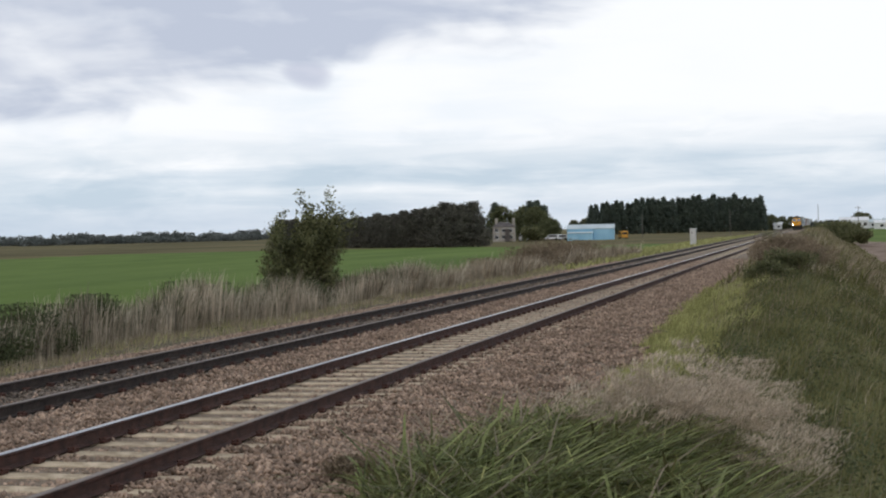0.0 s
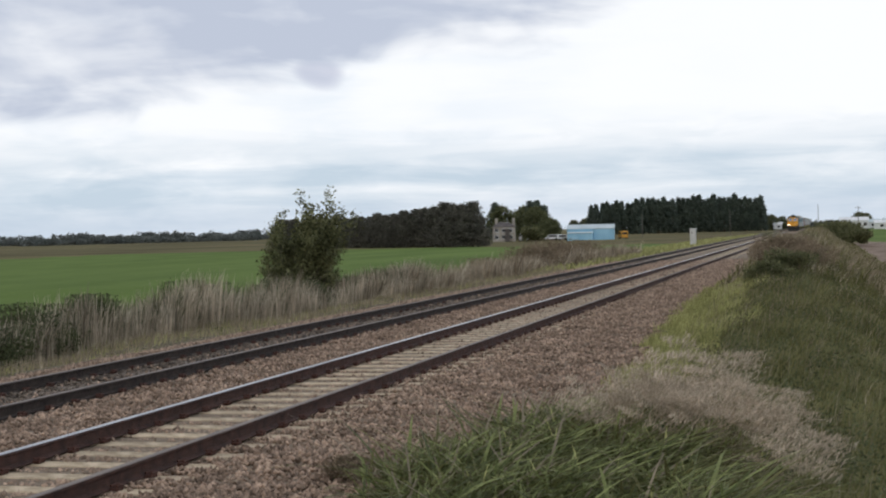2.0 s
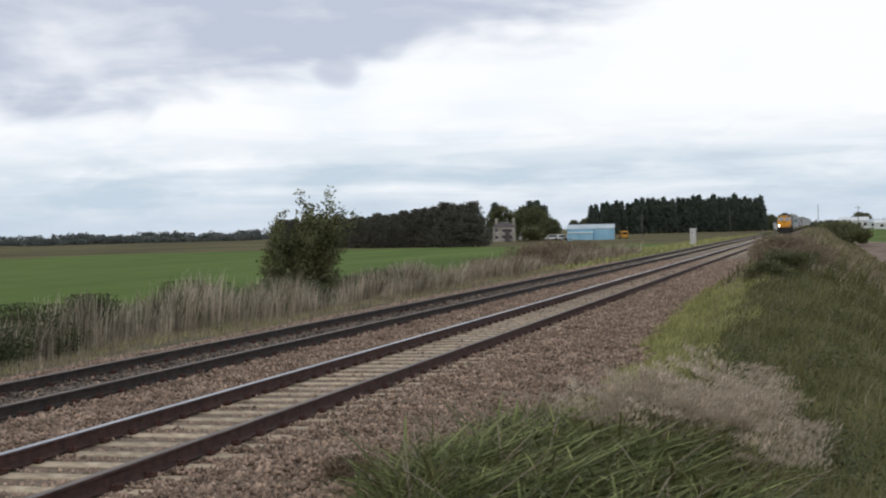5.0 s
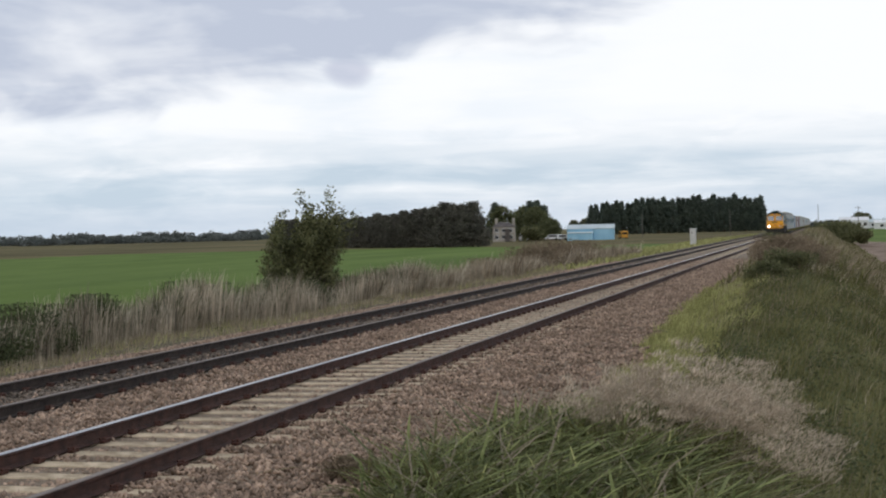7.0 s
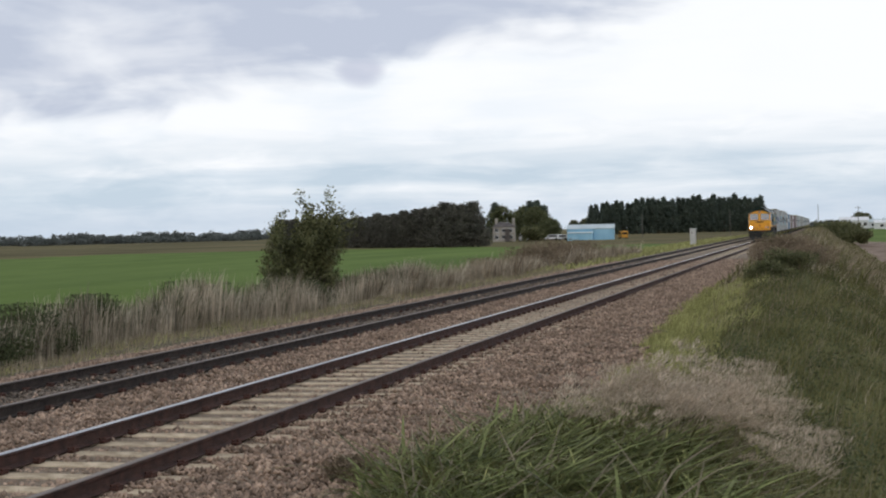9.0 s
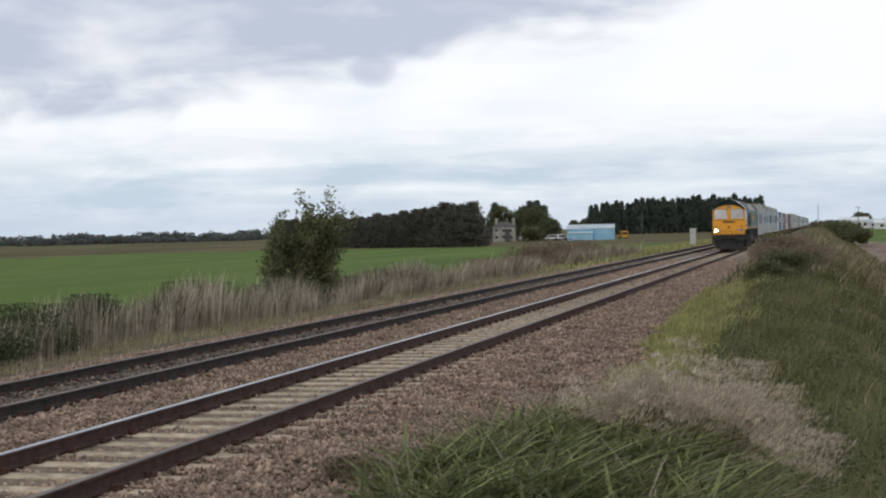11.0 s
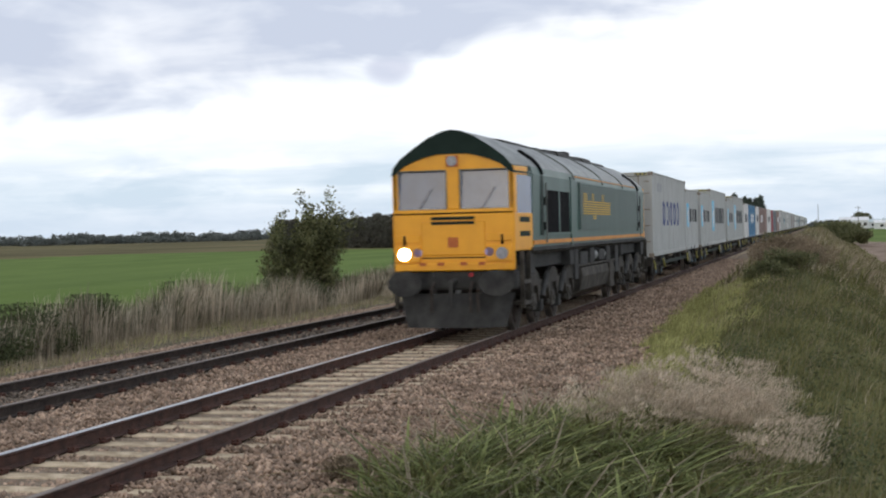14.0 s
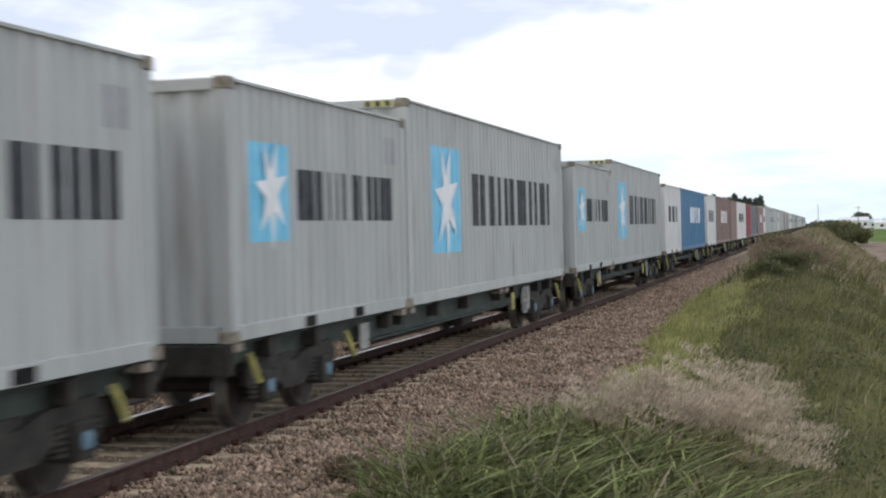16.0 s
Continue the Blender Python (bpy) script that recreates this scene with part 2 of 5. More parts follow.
def build_ballast():
    """Loose stones between and beside the tracks, as deep as they can be told apart."""
    rng = np.random.default_rng(5)
    n = 205000
    x = 8.5 + 80 * rng.random(n) ** 2.0
    y = rng.uniform(-4.1, 6.7, n)
    keep = (y < -6.7 + x * 0.68 + 0.6) & (y > ballast_edge(x) - np.abs(rng.normal(0, 0.14, n)))
    x, y = x[keep], y[keep]
    # the near track's sleepers stay clear, the far track's are half buried
    ph = np.abs((x - 5.2 + PITCH_S / 2) % PITCH_S - PITCH_S / 2)
    on = (ph < 0.15) & (np.abs(y) < 1.22) & (rng.random(len(x)) < 0.93)
    far = (ph < 0.14) & (np.abs(y - FAR_TRACK) < 1.22) & (rng.random(len(x)) < 0.55)
    rail = np.zeros(len(x), bool)
    for r in (-0.7525, 0.7525, FAR_TRACK - 0.7525, FAR_TRACK + 0.7525):
        rail |= np.abs(y - r) < 0.09
    k = ~(on | far | rail)
    x, y = x[k], y[k]
    n = len(x)
    z = land(x, y) + rng.uniform(-0.012, 0.03, n) + 0.015 * np.sin(x * 3.1) * np.sin(y * 2.7)
    inside = np.abs(y) < 0.66
    z[inside] -= 0.03
    size = rng.uniform(0.018, 0.036, n) * (1 + np.clip(x - 35, 0, 60) / 70)
    base = np.array([(1, 0, 0), (0, 1, 0), (-1, 0, 0), (0, -1, 0), (0, 0, 1), (0, 0, -1)], float)
    P = base[None] * size[:, None, None] * rng.uniform(0.6, 1.35, (n, 6, 1)) + rng.normal(0, 0.25, (n, 6, 3)) * size[:, None, None]
    a = rng.uniform(0, 6.283, n)
    c, s = np.cos(a)[:, None], np.sin(a)[:, None]
    P = np.stack([P[..., 0] * c - P[..., 1] * s, P[..., 0] * s + P[..., 1] * c, P[..., 2]], -1)
    V = (P + np.stack([x, y, z], -1)[:, None]).reshape(-1, 3)
    f = np.array([(0, 1, 4), (1, 2, 4), (2, 3, 4), (3, 0, 4), (1, 0, 5), (2, 1, 5), (3, 2, 5), (0, 3, 5)])
    F = (f[None] + 6 * np.arange(n)[:, None, None]).reshape(-1, 3)
    me = raw_mesh("ballast_stones", V, F)
    stain = (np.abs(y - FAR_TRACK) < 0.75) & (rng.random(n) < 0.85)
    me.polygons.foreach_set("material_index", np.repeat(stain.astype(np.int32), 8))
    tagged(mesh_part("ballast_stones", me, ["stone", "stone_dark"]), "loose pinkish-grey crushed granite ballast stones", "ballast", kind="stuff")


build_ballast()


# ---- the moving cloud deck ----
def cloud_material():
    m = bpy.data.materials.new("cloud_deck")
    m.use_nodes = True
    n, l = m.node_tree.nodes, m.node_tree.links
    n.clear()
    out, em = n.new("ShaderNodeOutputMaterial"), n.new("ShaderNodeEmission")
    co, sep = n.new("ShaderNodeTexCoord"), n.new("ShaderNodeSeparateXYZ")
    l.new(co.outputs["Object"], sep.inputs["Vector"])

    def op(kind, a, b):
        k = n.new("ShaderNodeMath")
        k.operation = kind
        for s, v in zip(k.inputs, (a, b)):
            if isinstance(v, (int, float)):
                s.default_value = v
            else:
                l.new(v, s)
        return k.outputs[0]

    def ramp(value, stops):
        k = n.new("ShaderNodeValToRGB")
        k.color_ramp.interpolation = "B_SPLINE"
        while len(k.color_ramp.elements) < len(stops):
            k.color_ramp.elements.new(0.5)
        for e, (p, v) in zip(k.color_ramp.elements, stops):
            e.position, e.color = p, (v, v, v, 1)
        l.new(value, k.inputs["Fac"])
        return k.outputs["Color"]

    def noise(a, b, seed, detail, rough, warp=0.4):
        c, t = n.new("ShaderNodeCombineXYZ"), n.new("ShaderNodeTexNoise")
        l.new(a, c.inputs["X"])
        l.new(b, c.inputs["Y"])
        c.inputs["Z"].default_value = seed
        t.inputs["Scale"].default_value, t.inputs["Detail"].default_value, t.inputs["Roughness"].default_value = 1.0, detail, rough
        t.inputs["Distortion"].default_value = warp
        l.new(c.outputs["Vector"], t.inputs["Vector"])
        return op("SUBTRACT", t.outputs["Fac"], 0.5)

    def step(v, a, b):
        k = n.new("ShaderNodeMapRange")
        k.interpolation_type = "SMOOTHSTEP"
        k.inputs["From Min"].default_value, k.inputs["From Max"].default_value = a, b
        l.new(v, k.inputs["Value"])
        return k.outputs["Result"]

    def shade(color, amount, tint):
        k = n.new("ShaderNodeMixRGB")
        k.inputs["Color2"].default_value = (*tint, 1)
        l.new(op("MINIMUM", op("MAXIMUM", amount, 0.0), 1.0), k.inputs["Fac"])
        if isinstance(color, tuple):
            k.inputs["Color1"].default_value = (*color, 1)
        else:
            l.new(color, k.inputs["Color1"])
        return k.outputs["Color"]

    r = op("SQRT", op("ADD", op("MULTIPLY", sep.outputs["X"], sep.outputs["X"]), op("MULTIPLY", sep.outputs["Y"], sep.outputs["Y"])), 0)
    rise = op("DIVIDE", sep.outputs["Z"], r)
    turn = op("DIVIDE", sep.outputs["Y"], sep.outputs["X"])
    across = op("DIVIDE", op("SUBTRACT", 0.58, turn), 0.665)
    # a heavy lilac-grey mass overhead, thinning out towards the bright side
    billow = noise(op("MULTIPLY", turn, 11.0), op("MULTIPLY", rise, 26.0), 1.7, 4, 0.45)
    wisp = noise(op("MULTIPLY", turn, 7.0), op("MULTIPLY", rise, 30.0), 6.1, 5, 0.5)
    base = ramp(across, ((0.0, 0.080), (0.22, 0.101), (0.45, 0.126), (0.60, 0.134), (0.72, 0.150), (0.85, 0.20), (1.0, 0.26)))
    over = step(op("ADD", op("SUBTRACT", rise, base), op("ADD", op("MULTIPLY", billow, 0.060), op("MULTIPLY", wisp, 0.035))), -0.012, 0.020)
    over = op("MULTIPLY", over, op("ADD", 0.86, op("MULTIPLY", op("ADD", billow, wisp), 1.5)))
    # long flat streaks of blue-grey cloud low down
    streak = noise(op("MULTIPLY", turn, 6.0), op("MULTIPLY", rise, 62.0), 3.3, 6, 0.55, 0.6)
    lump = noise(op("MULTIPLY", turn, 13.0), op("MULTIPLY", rise, 52.0), 9.4, 6, 0.55, 0.5)
    low = step(op("ADD", rise, op("MULTIPLY", lump, 0.045)), 0.078, 0.048)
    low = op("MULTIPLY", low, op("ADD", 0.66, op("ADD", op("MULTIPLY", streak, 1.6), op("MULTIPLY", lump, 1.5))))
    haze = op("MULTIPLY", step(rise, 0.034, 0.008), 0.5)
    # one small ragged puff
    dx, dz = op("DIVIDE", op("SUBTRACT", turn, 0.320), 0.018), op("DIVIDE", op("SUBTRACT", rise, 0.113), 0.0115)
    puff = op("ADD", op("ADD", op("MULTIPLY", dx, dx), op("MULTIPLY", dz, dz)), op("MULTIPLY", wisp, 2.2))
    puff = op("MULTIPLY", step(puff, 1.5, 0.2), 0.75)
    col = shade((0.98, 1.0, 1.03), op("MULTIPLY", step(op("ADD", op("ADD", billow, wisp), streak), -0.2, 0.4), op("MULTIPLY", step(across, 0.95, 0.35), 0.55)), (0.75, 0.84, 0.94))
    col = shade(col, low, (0.57, 0.675, 0.775))
    col = shade(col, haze, (0.58, 0.66, 0.78))
    col = shade(col, puff, (0.56, 0.59, 0.72))
    col = shade(col, over, (0.53, 0.585, 0.705))
    l.new(col, em.inputs["Color"])
    em.inputs["Strength"].default_value = 1.0
    l.new(em.outputs["Emission"], out.inputs["Surface"])
    return m


def build_clouds():
    rs = np.concatenate([np.linspace(700, 2300, 9), np.linspace(2500, 4750, 16)])
    az = np.radians(np.linspace(-14, 46, 25))
    R, A = np.meshgrid(rs, az, indexing="ij")
    k = np.clip((R - 2300) / 2450, 0, 1)
    Z = 200 * (1 - k ** 1.6) - 12 * k
    V = np.stack([R * np.cos(A), R * np.sin(A), Z], -1).reshape(-1, 3)
    n = len(az)
    i, j = np.meshgrid(np.arange(len(rs) - 1), np.arange(n - 1), indexing="ij")
    a = (i * n + j).ravel()
    me = raw_mesh("clouds", V, np.stack([a, a + 1, a + n + 1, a + n], -1))
    ob = mesh_part("backdrop_clouds", me, cloud_material(), smooth=True)
    return tagged(ob, "drifting layer of grey and white rain cloud", "sky", kind="structure")


CLOUDS = build_clouds()


# ---- the container train ----
M.update({
    "box_grey": mat("light_grey_container_paint", (0.335, 0.348, 0.332), (0.435, 0.452, 0.435), 1.3, 0.6, bump=0.15, each=0.06, streak=(1.2, 1.2, 0.3), contrast=(0.25, 0.65)),
    "box_white": mat("off_white_container_paint", (0.52, 0.52, 0.50), (0.66, 0.66, 0.64), 1.2, 0.55, bump=0.12, each=0.05, streak=(1, 1, 0.25)),
    "box_blue": mat("mid_blue_container_paint", (0.035, 0.13, 0.24), (0.06, 0.19, 0.33), 1.2, 0.5, bump=0.12, streak=(1, 1, 0.25)),
    "box_brown": mat("oxide_brown_container_paint", (0.185, 0.13, 0.112), (0.275, 0.195, 0.17), 1.2, 0.6, bump=0.12, each=0.15, streak=(1, 1, 0.25)),
    "box_red": mat("dark_red_container_paint", (0.22, 0.04, 0.05), (0.32, 0.06, 0.07), 1.2, 0.55, bump=0.12, streak=(1, 1, 0.25)),
    "box_dark": mat("slate_container_paint", (0.10, 0.12, 0.13), (0.17, 0.19, 0.20), 1.2, 0.55, bump=0.12, streak=(1, 1, 0.25)),
    "corner": mat("rust_stained_casting", (0.13, 0.10, 0.07), (0.33, 0.30, 0.25), 9, 0.75, bump=0.3),
    "mark_navy": mat("navy_marking", (0.04, 0.055, 0.16), (0.075, 0.095, 0.24), 5, 0.6, bump=0.05),
    "mark_black": mat("black_marking", (0.02, 0.025, 0.03), (0.06, 0.065, 0.07), 5, 0.6, bump=0.05),
    "mark_sky": mat("sky_blue_marking", (0.16, 0.50, 0.70), (0.24, 0.60, 0.78), 3, 0.55, bump=0.05),
    "mark_white": mat("white_marking", (0.66, 0.68, 0.68), (0.8, 0.81, 0.81), 5, 0.6, bump=0.05),
    "mark_faint": mat("faded_grey_marking", (0.27, 0.28, 0.29), (0.36, 0.37, 0.38), 5, 0.6, bump=0.05),
    "label_yellow": mat("yellow_sticker", (0.65, 0.40, 0.03), (0.78, 0.5, 0.05), 5, 0.5, bump=0.0),
    "wagon_steel": mat("grimy_green_wagon_steel", (0.02, 0.028, 0.023), (0.058, 0.074, 0.062), 3, 0.7, bump=0.3),
    "wagon_dirt": mat("brake_dust_steel", (0.014, 0.013, 0.011), (0.05, 0.045, 0.039), 5, 0.85, bump=0.4),
    "wheel": mat("wheel_steel", (0.03, 0.025, 0.022), (0.08, 0.068, 0.06), 8, 0.7, 0.3, 0.2),
    "tread": mat("bright_wheel_tread", (0.35, 0.34, 0.33), (0.5, 0.49, 0.48), 8, 0.35, 0.9, 0.05),
    "lever": mat("yellow_lever_paint", (0.27, 0.25, 0.08), (0.50, 0.46, 0.15), 6, 0.6, bump=0.1),
    "damper": mat("pale_blue_cap_paint", (0.10, 0.19, 0.25), (0.20, 0.31, 0.38), 6, 0.6, bump=0.1),
    "loco_dark": mat("painted_pocket_shade", (0.01, 0.01, 0.01), (0.03, 0.028, 0.025), 6, 0.9, spec=0.1, bump=0.1),
    "plate": mat("white_plate", (0.19, 0.19, 0.175), (0.36, 0.36, 0.34), 12, 0.6, bump=0.1),
})

HALF = 1.219


def weather(m, amount, low=0.56, high=0.72):
    """Rust runs: long brown streaks down the sheet."""
    n, l = m.node_tree.nodes, m.node_tree.links
    b = n["Principled BSDF"]
    src = b.inputs["Base Color"].links[0].from_socket
    co, mp, no, mr, mix = n.new("ShaderNodeTexCoord"), n.new("ShaderNodeMapping"), n.new("ShaderNodeTexNoise"), n.new("ShaderNodeMapRange"), n.new("ShaderNodeMixRGB")
    mp.inputs["Scale"].default_value = (3.0, 3.0, 0.35)
    no.inputs["Scale"].default_value, no.inputs["Detail"].default_value = 1.4, 6
    mr.inputs["From Min"].default_value, mr.inputs["From Max"].default_value, mr.inputs["To Max"].default_value = low, high, amount
    mix.inputs["Color2"].default_value = (0.17, 0.115, 0.075, 1)
    l.new(co.outputs["Object"], mp.inputs["Vector"])
    l.new(mp.outputs["Vector"], no.inputs["Vector"])
    l.new(no.outputs["Fac"], mr.inputs["Value"])
    l.new(mr.outputs["Result"], mix.inputs["Fac"])
    l.new(src, mix.inputs["Color1"])
    l.new(mix.outputs["Color"], b.inputs["Base Color"])


for key in ("box_grey", "box_white", "box_blue", "box_brown"):
    weather(M[key], 0.34 if key == "box_grey" else 0.5)


def ribs(x0, x1, depth=0.044, pitch=0.278):
    """The corrugated line of a container wall between x0 and x1: (x, inset) points."""
    n = max(1, round((x1 - x0) / pitch))
    p = (x1 - x0) / n
    pts = []
    for i in range(n):
        a = x0 + i * p
        pts += [(a, 0.0), (a + p * 0.30, 0.0), (a + p * 0.5, depth), (a + p * 0.80, depth)]
    return pts + [(x1, 0.0)]


def wall(pts, place, z0, z1):
    """A corrugated sheet; place(x, inset, z) puts it into space."""
    bm = bmesh.new()
    lo = [bm.verts.new(place(a, d, z0)) for a, d in pts]
    hi = [bm.verts.new(place(a, d, z1)) for a, d in pts]
    for i in range(len(pts) - 1):
        bm.faces.new((lo[i], lo[i + 1], hi[i + 1], hi[i]))
    return bm


def mark(bm, pts, x0, x1, low, high, base=0.018):
    """A painted shape on the near corrugated side between x0 and x1; low and high give its height along x."""
    xs = sorted({x0, x1, *[a for a, _ in pts if x0 < a < x1], *np.linspace(x0, x1, 9)})
    px, pd = [a for a, _ in pts], [d for _, d in pts]
    last = None
    for x in xs:
        y = -HALF + base + np.interp(x, px, pd) - 0.004
        now = (bm.verts.new((x, y, low(x))), bm.verts.new((x, y, high(x))))
        if last:
            bm.faces.new((last[0], now[0], now[1], last[1]))
        last = now
    return bm


def bars(pts, x0, x1, z0, z1, n):
    """A row of plain bold upright bars, two by two: a mesh for each pair."""
    w = (x1 - x0) / n
    for i in range(n):
        bm = bmesh.new()
        a = x0 + i * w
        for u, v in (((0.04, 0.34), (0.46, 0.80)), ((0.04, 0.46), (0.58, 0.80)))[i % 2]:
            mark(bm, pts, a + u * w, a + v * w, lambda x: z0, lambda x: z1)
        yield bm


def hollow(pts, x0, x1, z0, z1, n):
    """A row of hollow upright blocks with cut corners: a mesh for each."""
    w = (x1 - x0) / (n - 0.36)
    for i in range(n):
        a = x0 + i * w
        bm = bmesh.new()
        b, t, c = a + 0.64 * w, 0.24, 0.20
        cut = lambda x: max(0.0, c - (x - a), c - (b - x))
        mark(bm, pts, a, a + t, lambda x: z0 + cut(x), lambda x: z1 - cut(x))
        mark(bm, pts, b - t, b, lambda x: z0 + cut(x), lambda x: z1 - cut(x))
        mark(bm, pts, a + t, b - t, lambda x: z1 - 0.2, lambda x: z1)
        mark(bm, pts, a + t, b - t, lambda x: z0, lambda x: z0 + 0.2)
        yield bm


def container(name, label, length, height, paint, style, group="containers on the train"):
    """A freight container; x from 0 (leading end) to length, y = 0 in the middle, z from 0."""
    c = thing(name, label, "container", group=group)
    L, H, h = length, height, HALF
    side = ribs(0.16, L - 0.16)
    for s in (-1, 1):
        part("side_panel", wall(side, lambda a, d, z: (a, s * (h - 0.018 - d), z), 0.15, H - 0.04), paint, c)
        part("bottom_rail", boxes((0.16, L - 0.16, s * h - 0.06 if s > 0 else -h, h if s > 0 else -h + 0.06, 0.02, 0.17), bevel=0.006), paint, c)
        part("top_rail", boxes((0.16, L - 0.16, s * h - 0.06 if s > 0 else -h, h if s > 0 else -h + 0.06, H - 0.045, H - 0.01), bevel=0.006), paint, c)
    part("roof", wall(ribs(0.1, L - 0.1, 0.02), lambda a, d, z: (a, z, H - 0.012 - d), -h + 0.05, h - 0.05), paint, c)
    part("floor", boxes((0.1, L - 0.1, -h + 0.06, h - 0.06, 0.03, 0.13)), "wagon_dirt", c)
    ends = ribs(-h + 0.14, h - 0.14)
    doors = style == "navy"
    if doors:
        for s in (-1, 1):
            d = part("door", boxes((0.03, 0.07, 0.02 * s, s * (h - 0.14), 0.16, H - 0.14), bevel=0.01), paint, c)
            for off in (0.3, 0.75):
                part("locking_bar", rods(((0.0, s * off, 0.1), (0.0, s * off, H - 0.1), 0.018)), "corner", d)
            for z in (0.5, 1.05, 1.6, 2.15, 2.55):
                part("hinge", boxes((0.0, 0.04, s * (h - 0.2) - 0.1, s * (h - 0.2) + 0.1, z, z + 0.035)), "corner", d)
            part("placard", boxes((0.022, 0.035, s * 0.42, s * 0.68, 0.62, 0.78)), "mark_white", d, "white placard")
    else:
        part("end_panel", wall(ends, lambda a, d, z: (0.03 + d, a, z), 0.16, H - 0.1), paint, c)
    part("end_panel", wall(ends, lambda a, d, z: (L - 0.03 - d, a, z), 0.16, H - 0.1), paint, c)
    for x in (0.0, L - 0.06):
        part("header", boxes((x, x + 0.06, -h + 0.16, h - 0.16, H - 0.13, H - 0.01), bevel=0.006), paint, c)
        part("sill", boxes((x, x + 0.06, -h + 0.16, h - 0.16, 0.01, 0.17), bevel=0.006), paint, c)
    for x in (0.0, L - 0.16):
        for s in (-1, 1):
            y0, y1 = (h - 0.15, h) if s > 0 else (-h, -h + 0.15)
            part("corner_post", boxes((x + 0.006, x + 0.154, y0 + 0.006, y1 - 0.006, 0.12, H - 0.12), bevel=0.012), paint, c)
            for z in (0.0, H - 0.12):
                part("corner_casting", boxes((x - 0.004, x + 0.178, y0 - 0.006, y1 + 0.006, z, z + 0.124), bevel=0.012), "corner", c)
    # no hollow is cut: flat dark plates paint the shade inside the pockets
    if L < 7:
        for s in (-1, 1):
            for x in (2.0, 3.72):
                part("fork_pocket", boxes((x, x + 0.34, s * h - 0.004 if s > 0 else -h - 0.004, h + 0.004 if s > 0 else -h + 0.004, 0.03, 0.145)), "loco_dark", c, "forklift pocket with its inner shade painted dark")
    if H > 2.7:
        for s in (-1, 1):
            y0, y1 = sorted((s * 0.62, s * 1.04))
            strip = part("hazard_strip", boxes((-0.008, -0.001, y0, y1, H - 0.11, H - 0.03)), "lever", c, "yellow and black height warning strip")
            for i in range(3):
                a = y0 + 0.05 + 0.14 * i
                part("black_bar", boxes((-0.012, -0.0085, a, a + 0.06, H - 0.108, H - 0.032)), "mark_black", strip)
    k = L / 12.192
    big = k > 0.7
    if style == "navy":
        for bm in hollow(side, 3.3, 9.3, 1.06, 1.94, 5):
            part("block_marking", bm, "mark_navy", c, "navy blue block marking")
        for bm in bars(side, 1.6, 3.2, 2.25, 2.55, 4):
            part("serial_marking", bm, "mark_faint", c)
        part("sticker", mark(bmesh.new(), side, L - 0.34, L - 0.2, lambda x: 0.75, lambda x: 1.05), "label_yellow", c)
    elif style == "sky":
        x0, x1, z0, z1 = (1.3, 3.0, 0.72, 2.32) if big else (0.55, 1.65, 0.98, 2.0)
        part("emblem_panel", mark(bmesh.new(), side, x0, x1, lambda x: z0, lambda x: z1), "mark_sky", c, "sky blue emblem panel")
        cx, cz, r = (x0 + x1) / 2, (z0 + z1) / 2, (x1 - x0) * 0.42
        star = bmesh.new()
        points = []
        for i in range(14):
            a, q = math.tau * i / 14 + 0.3, r if i % 2 == 0 else r * 0.36
            points.append(star.verts.new((cx + q * math.cos(a), -h + 0.004, cz + 1.35 * q * math.sin(a))))
        star.faces.new(points)
        part("emblem", star, "mark_white", c, "white star-shaped emblem")
        if big:
            for bm in bars(side, 3.9, 10.9, 1.12, 1.98, 6):
                part("block_marking", bm, "mark_black", c, "black block marking")
        else:
            for bm in bars(side, 1.95, 5.55, 1.2, 1.76, 6):
                part("block_marking", bm, "mark_black", c, "black block marking")
        for bm in bars(side, L - 0.8, L - 0.4, H - 0.65, H - 0.3, 2):
            part("serial_marking", bm, "mark_faint", c)
    elif style == "white":
        for bm in bars(side, L * 0.36, L * 0.80, 1.15, 1.85, 4):
            part("block_marking", bm, "mark_white", c, "white block marking")
    elif style == "dark":
        for bm in bars(side, L * 0.22, L * 0.78, 1.2, 1.8, 5):
            part("block_marking", bm, "mark_black", c, "black block marking")
    return c


def wheel_mesh(r):
    bm = bmesh.new()
    rod(bm, (0, -0.065, 0), (0, 0.065, 0), r, 36)
    rod(bm, (0, 0.04, 0), (0, 0.075, 0), r + 0.03, 36)
    rod(bm, (0, -0.085, 0), (0, -0.06, 0), r * 0.82, 36, r * 0.8)
    rod(bm, (0, -0.12, 0), (0, -0.08, 0), 0.12, 16)
    for f in bm.faces:
        if len(f.verts) == 4 and all((v.co.x ** 2 + v.co.z ** 2) ** 0.5 > r - 0.01 for v in f.verts):
            f.material_index = 1
    return bm


def coil(x, y, z0, z1, r=0.085, turns=6, n=10):
    """A coil spring as one lathed, grooved piece."""
    bm = bmesh.new()
    k = turns * 2
    rings = [[bm.verts.new((x + (r if j % 2 else r * 0.72) * math.cos(math.tau * i / n), y + (r if j % 2 else r * 0.72) * math.sin(math.tau * i / n), z0 + (z1 - z0) * j / k)) for i in range(n)] for j in range(k + 1)]
    for a, b in zip(rings, rings[1:]):
        for i in range(n):
            bm.faces.new((a[i], a[(i + 1) % n], b[(i + 1) % n], b[i]))
    bm.faces.new(rings[0][::-1])
    bm.faces.new(rings[-1])
    return bm


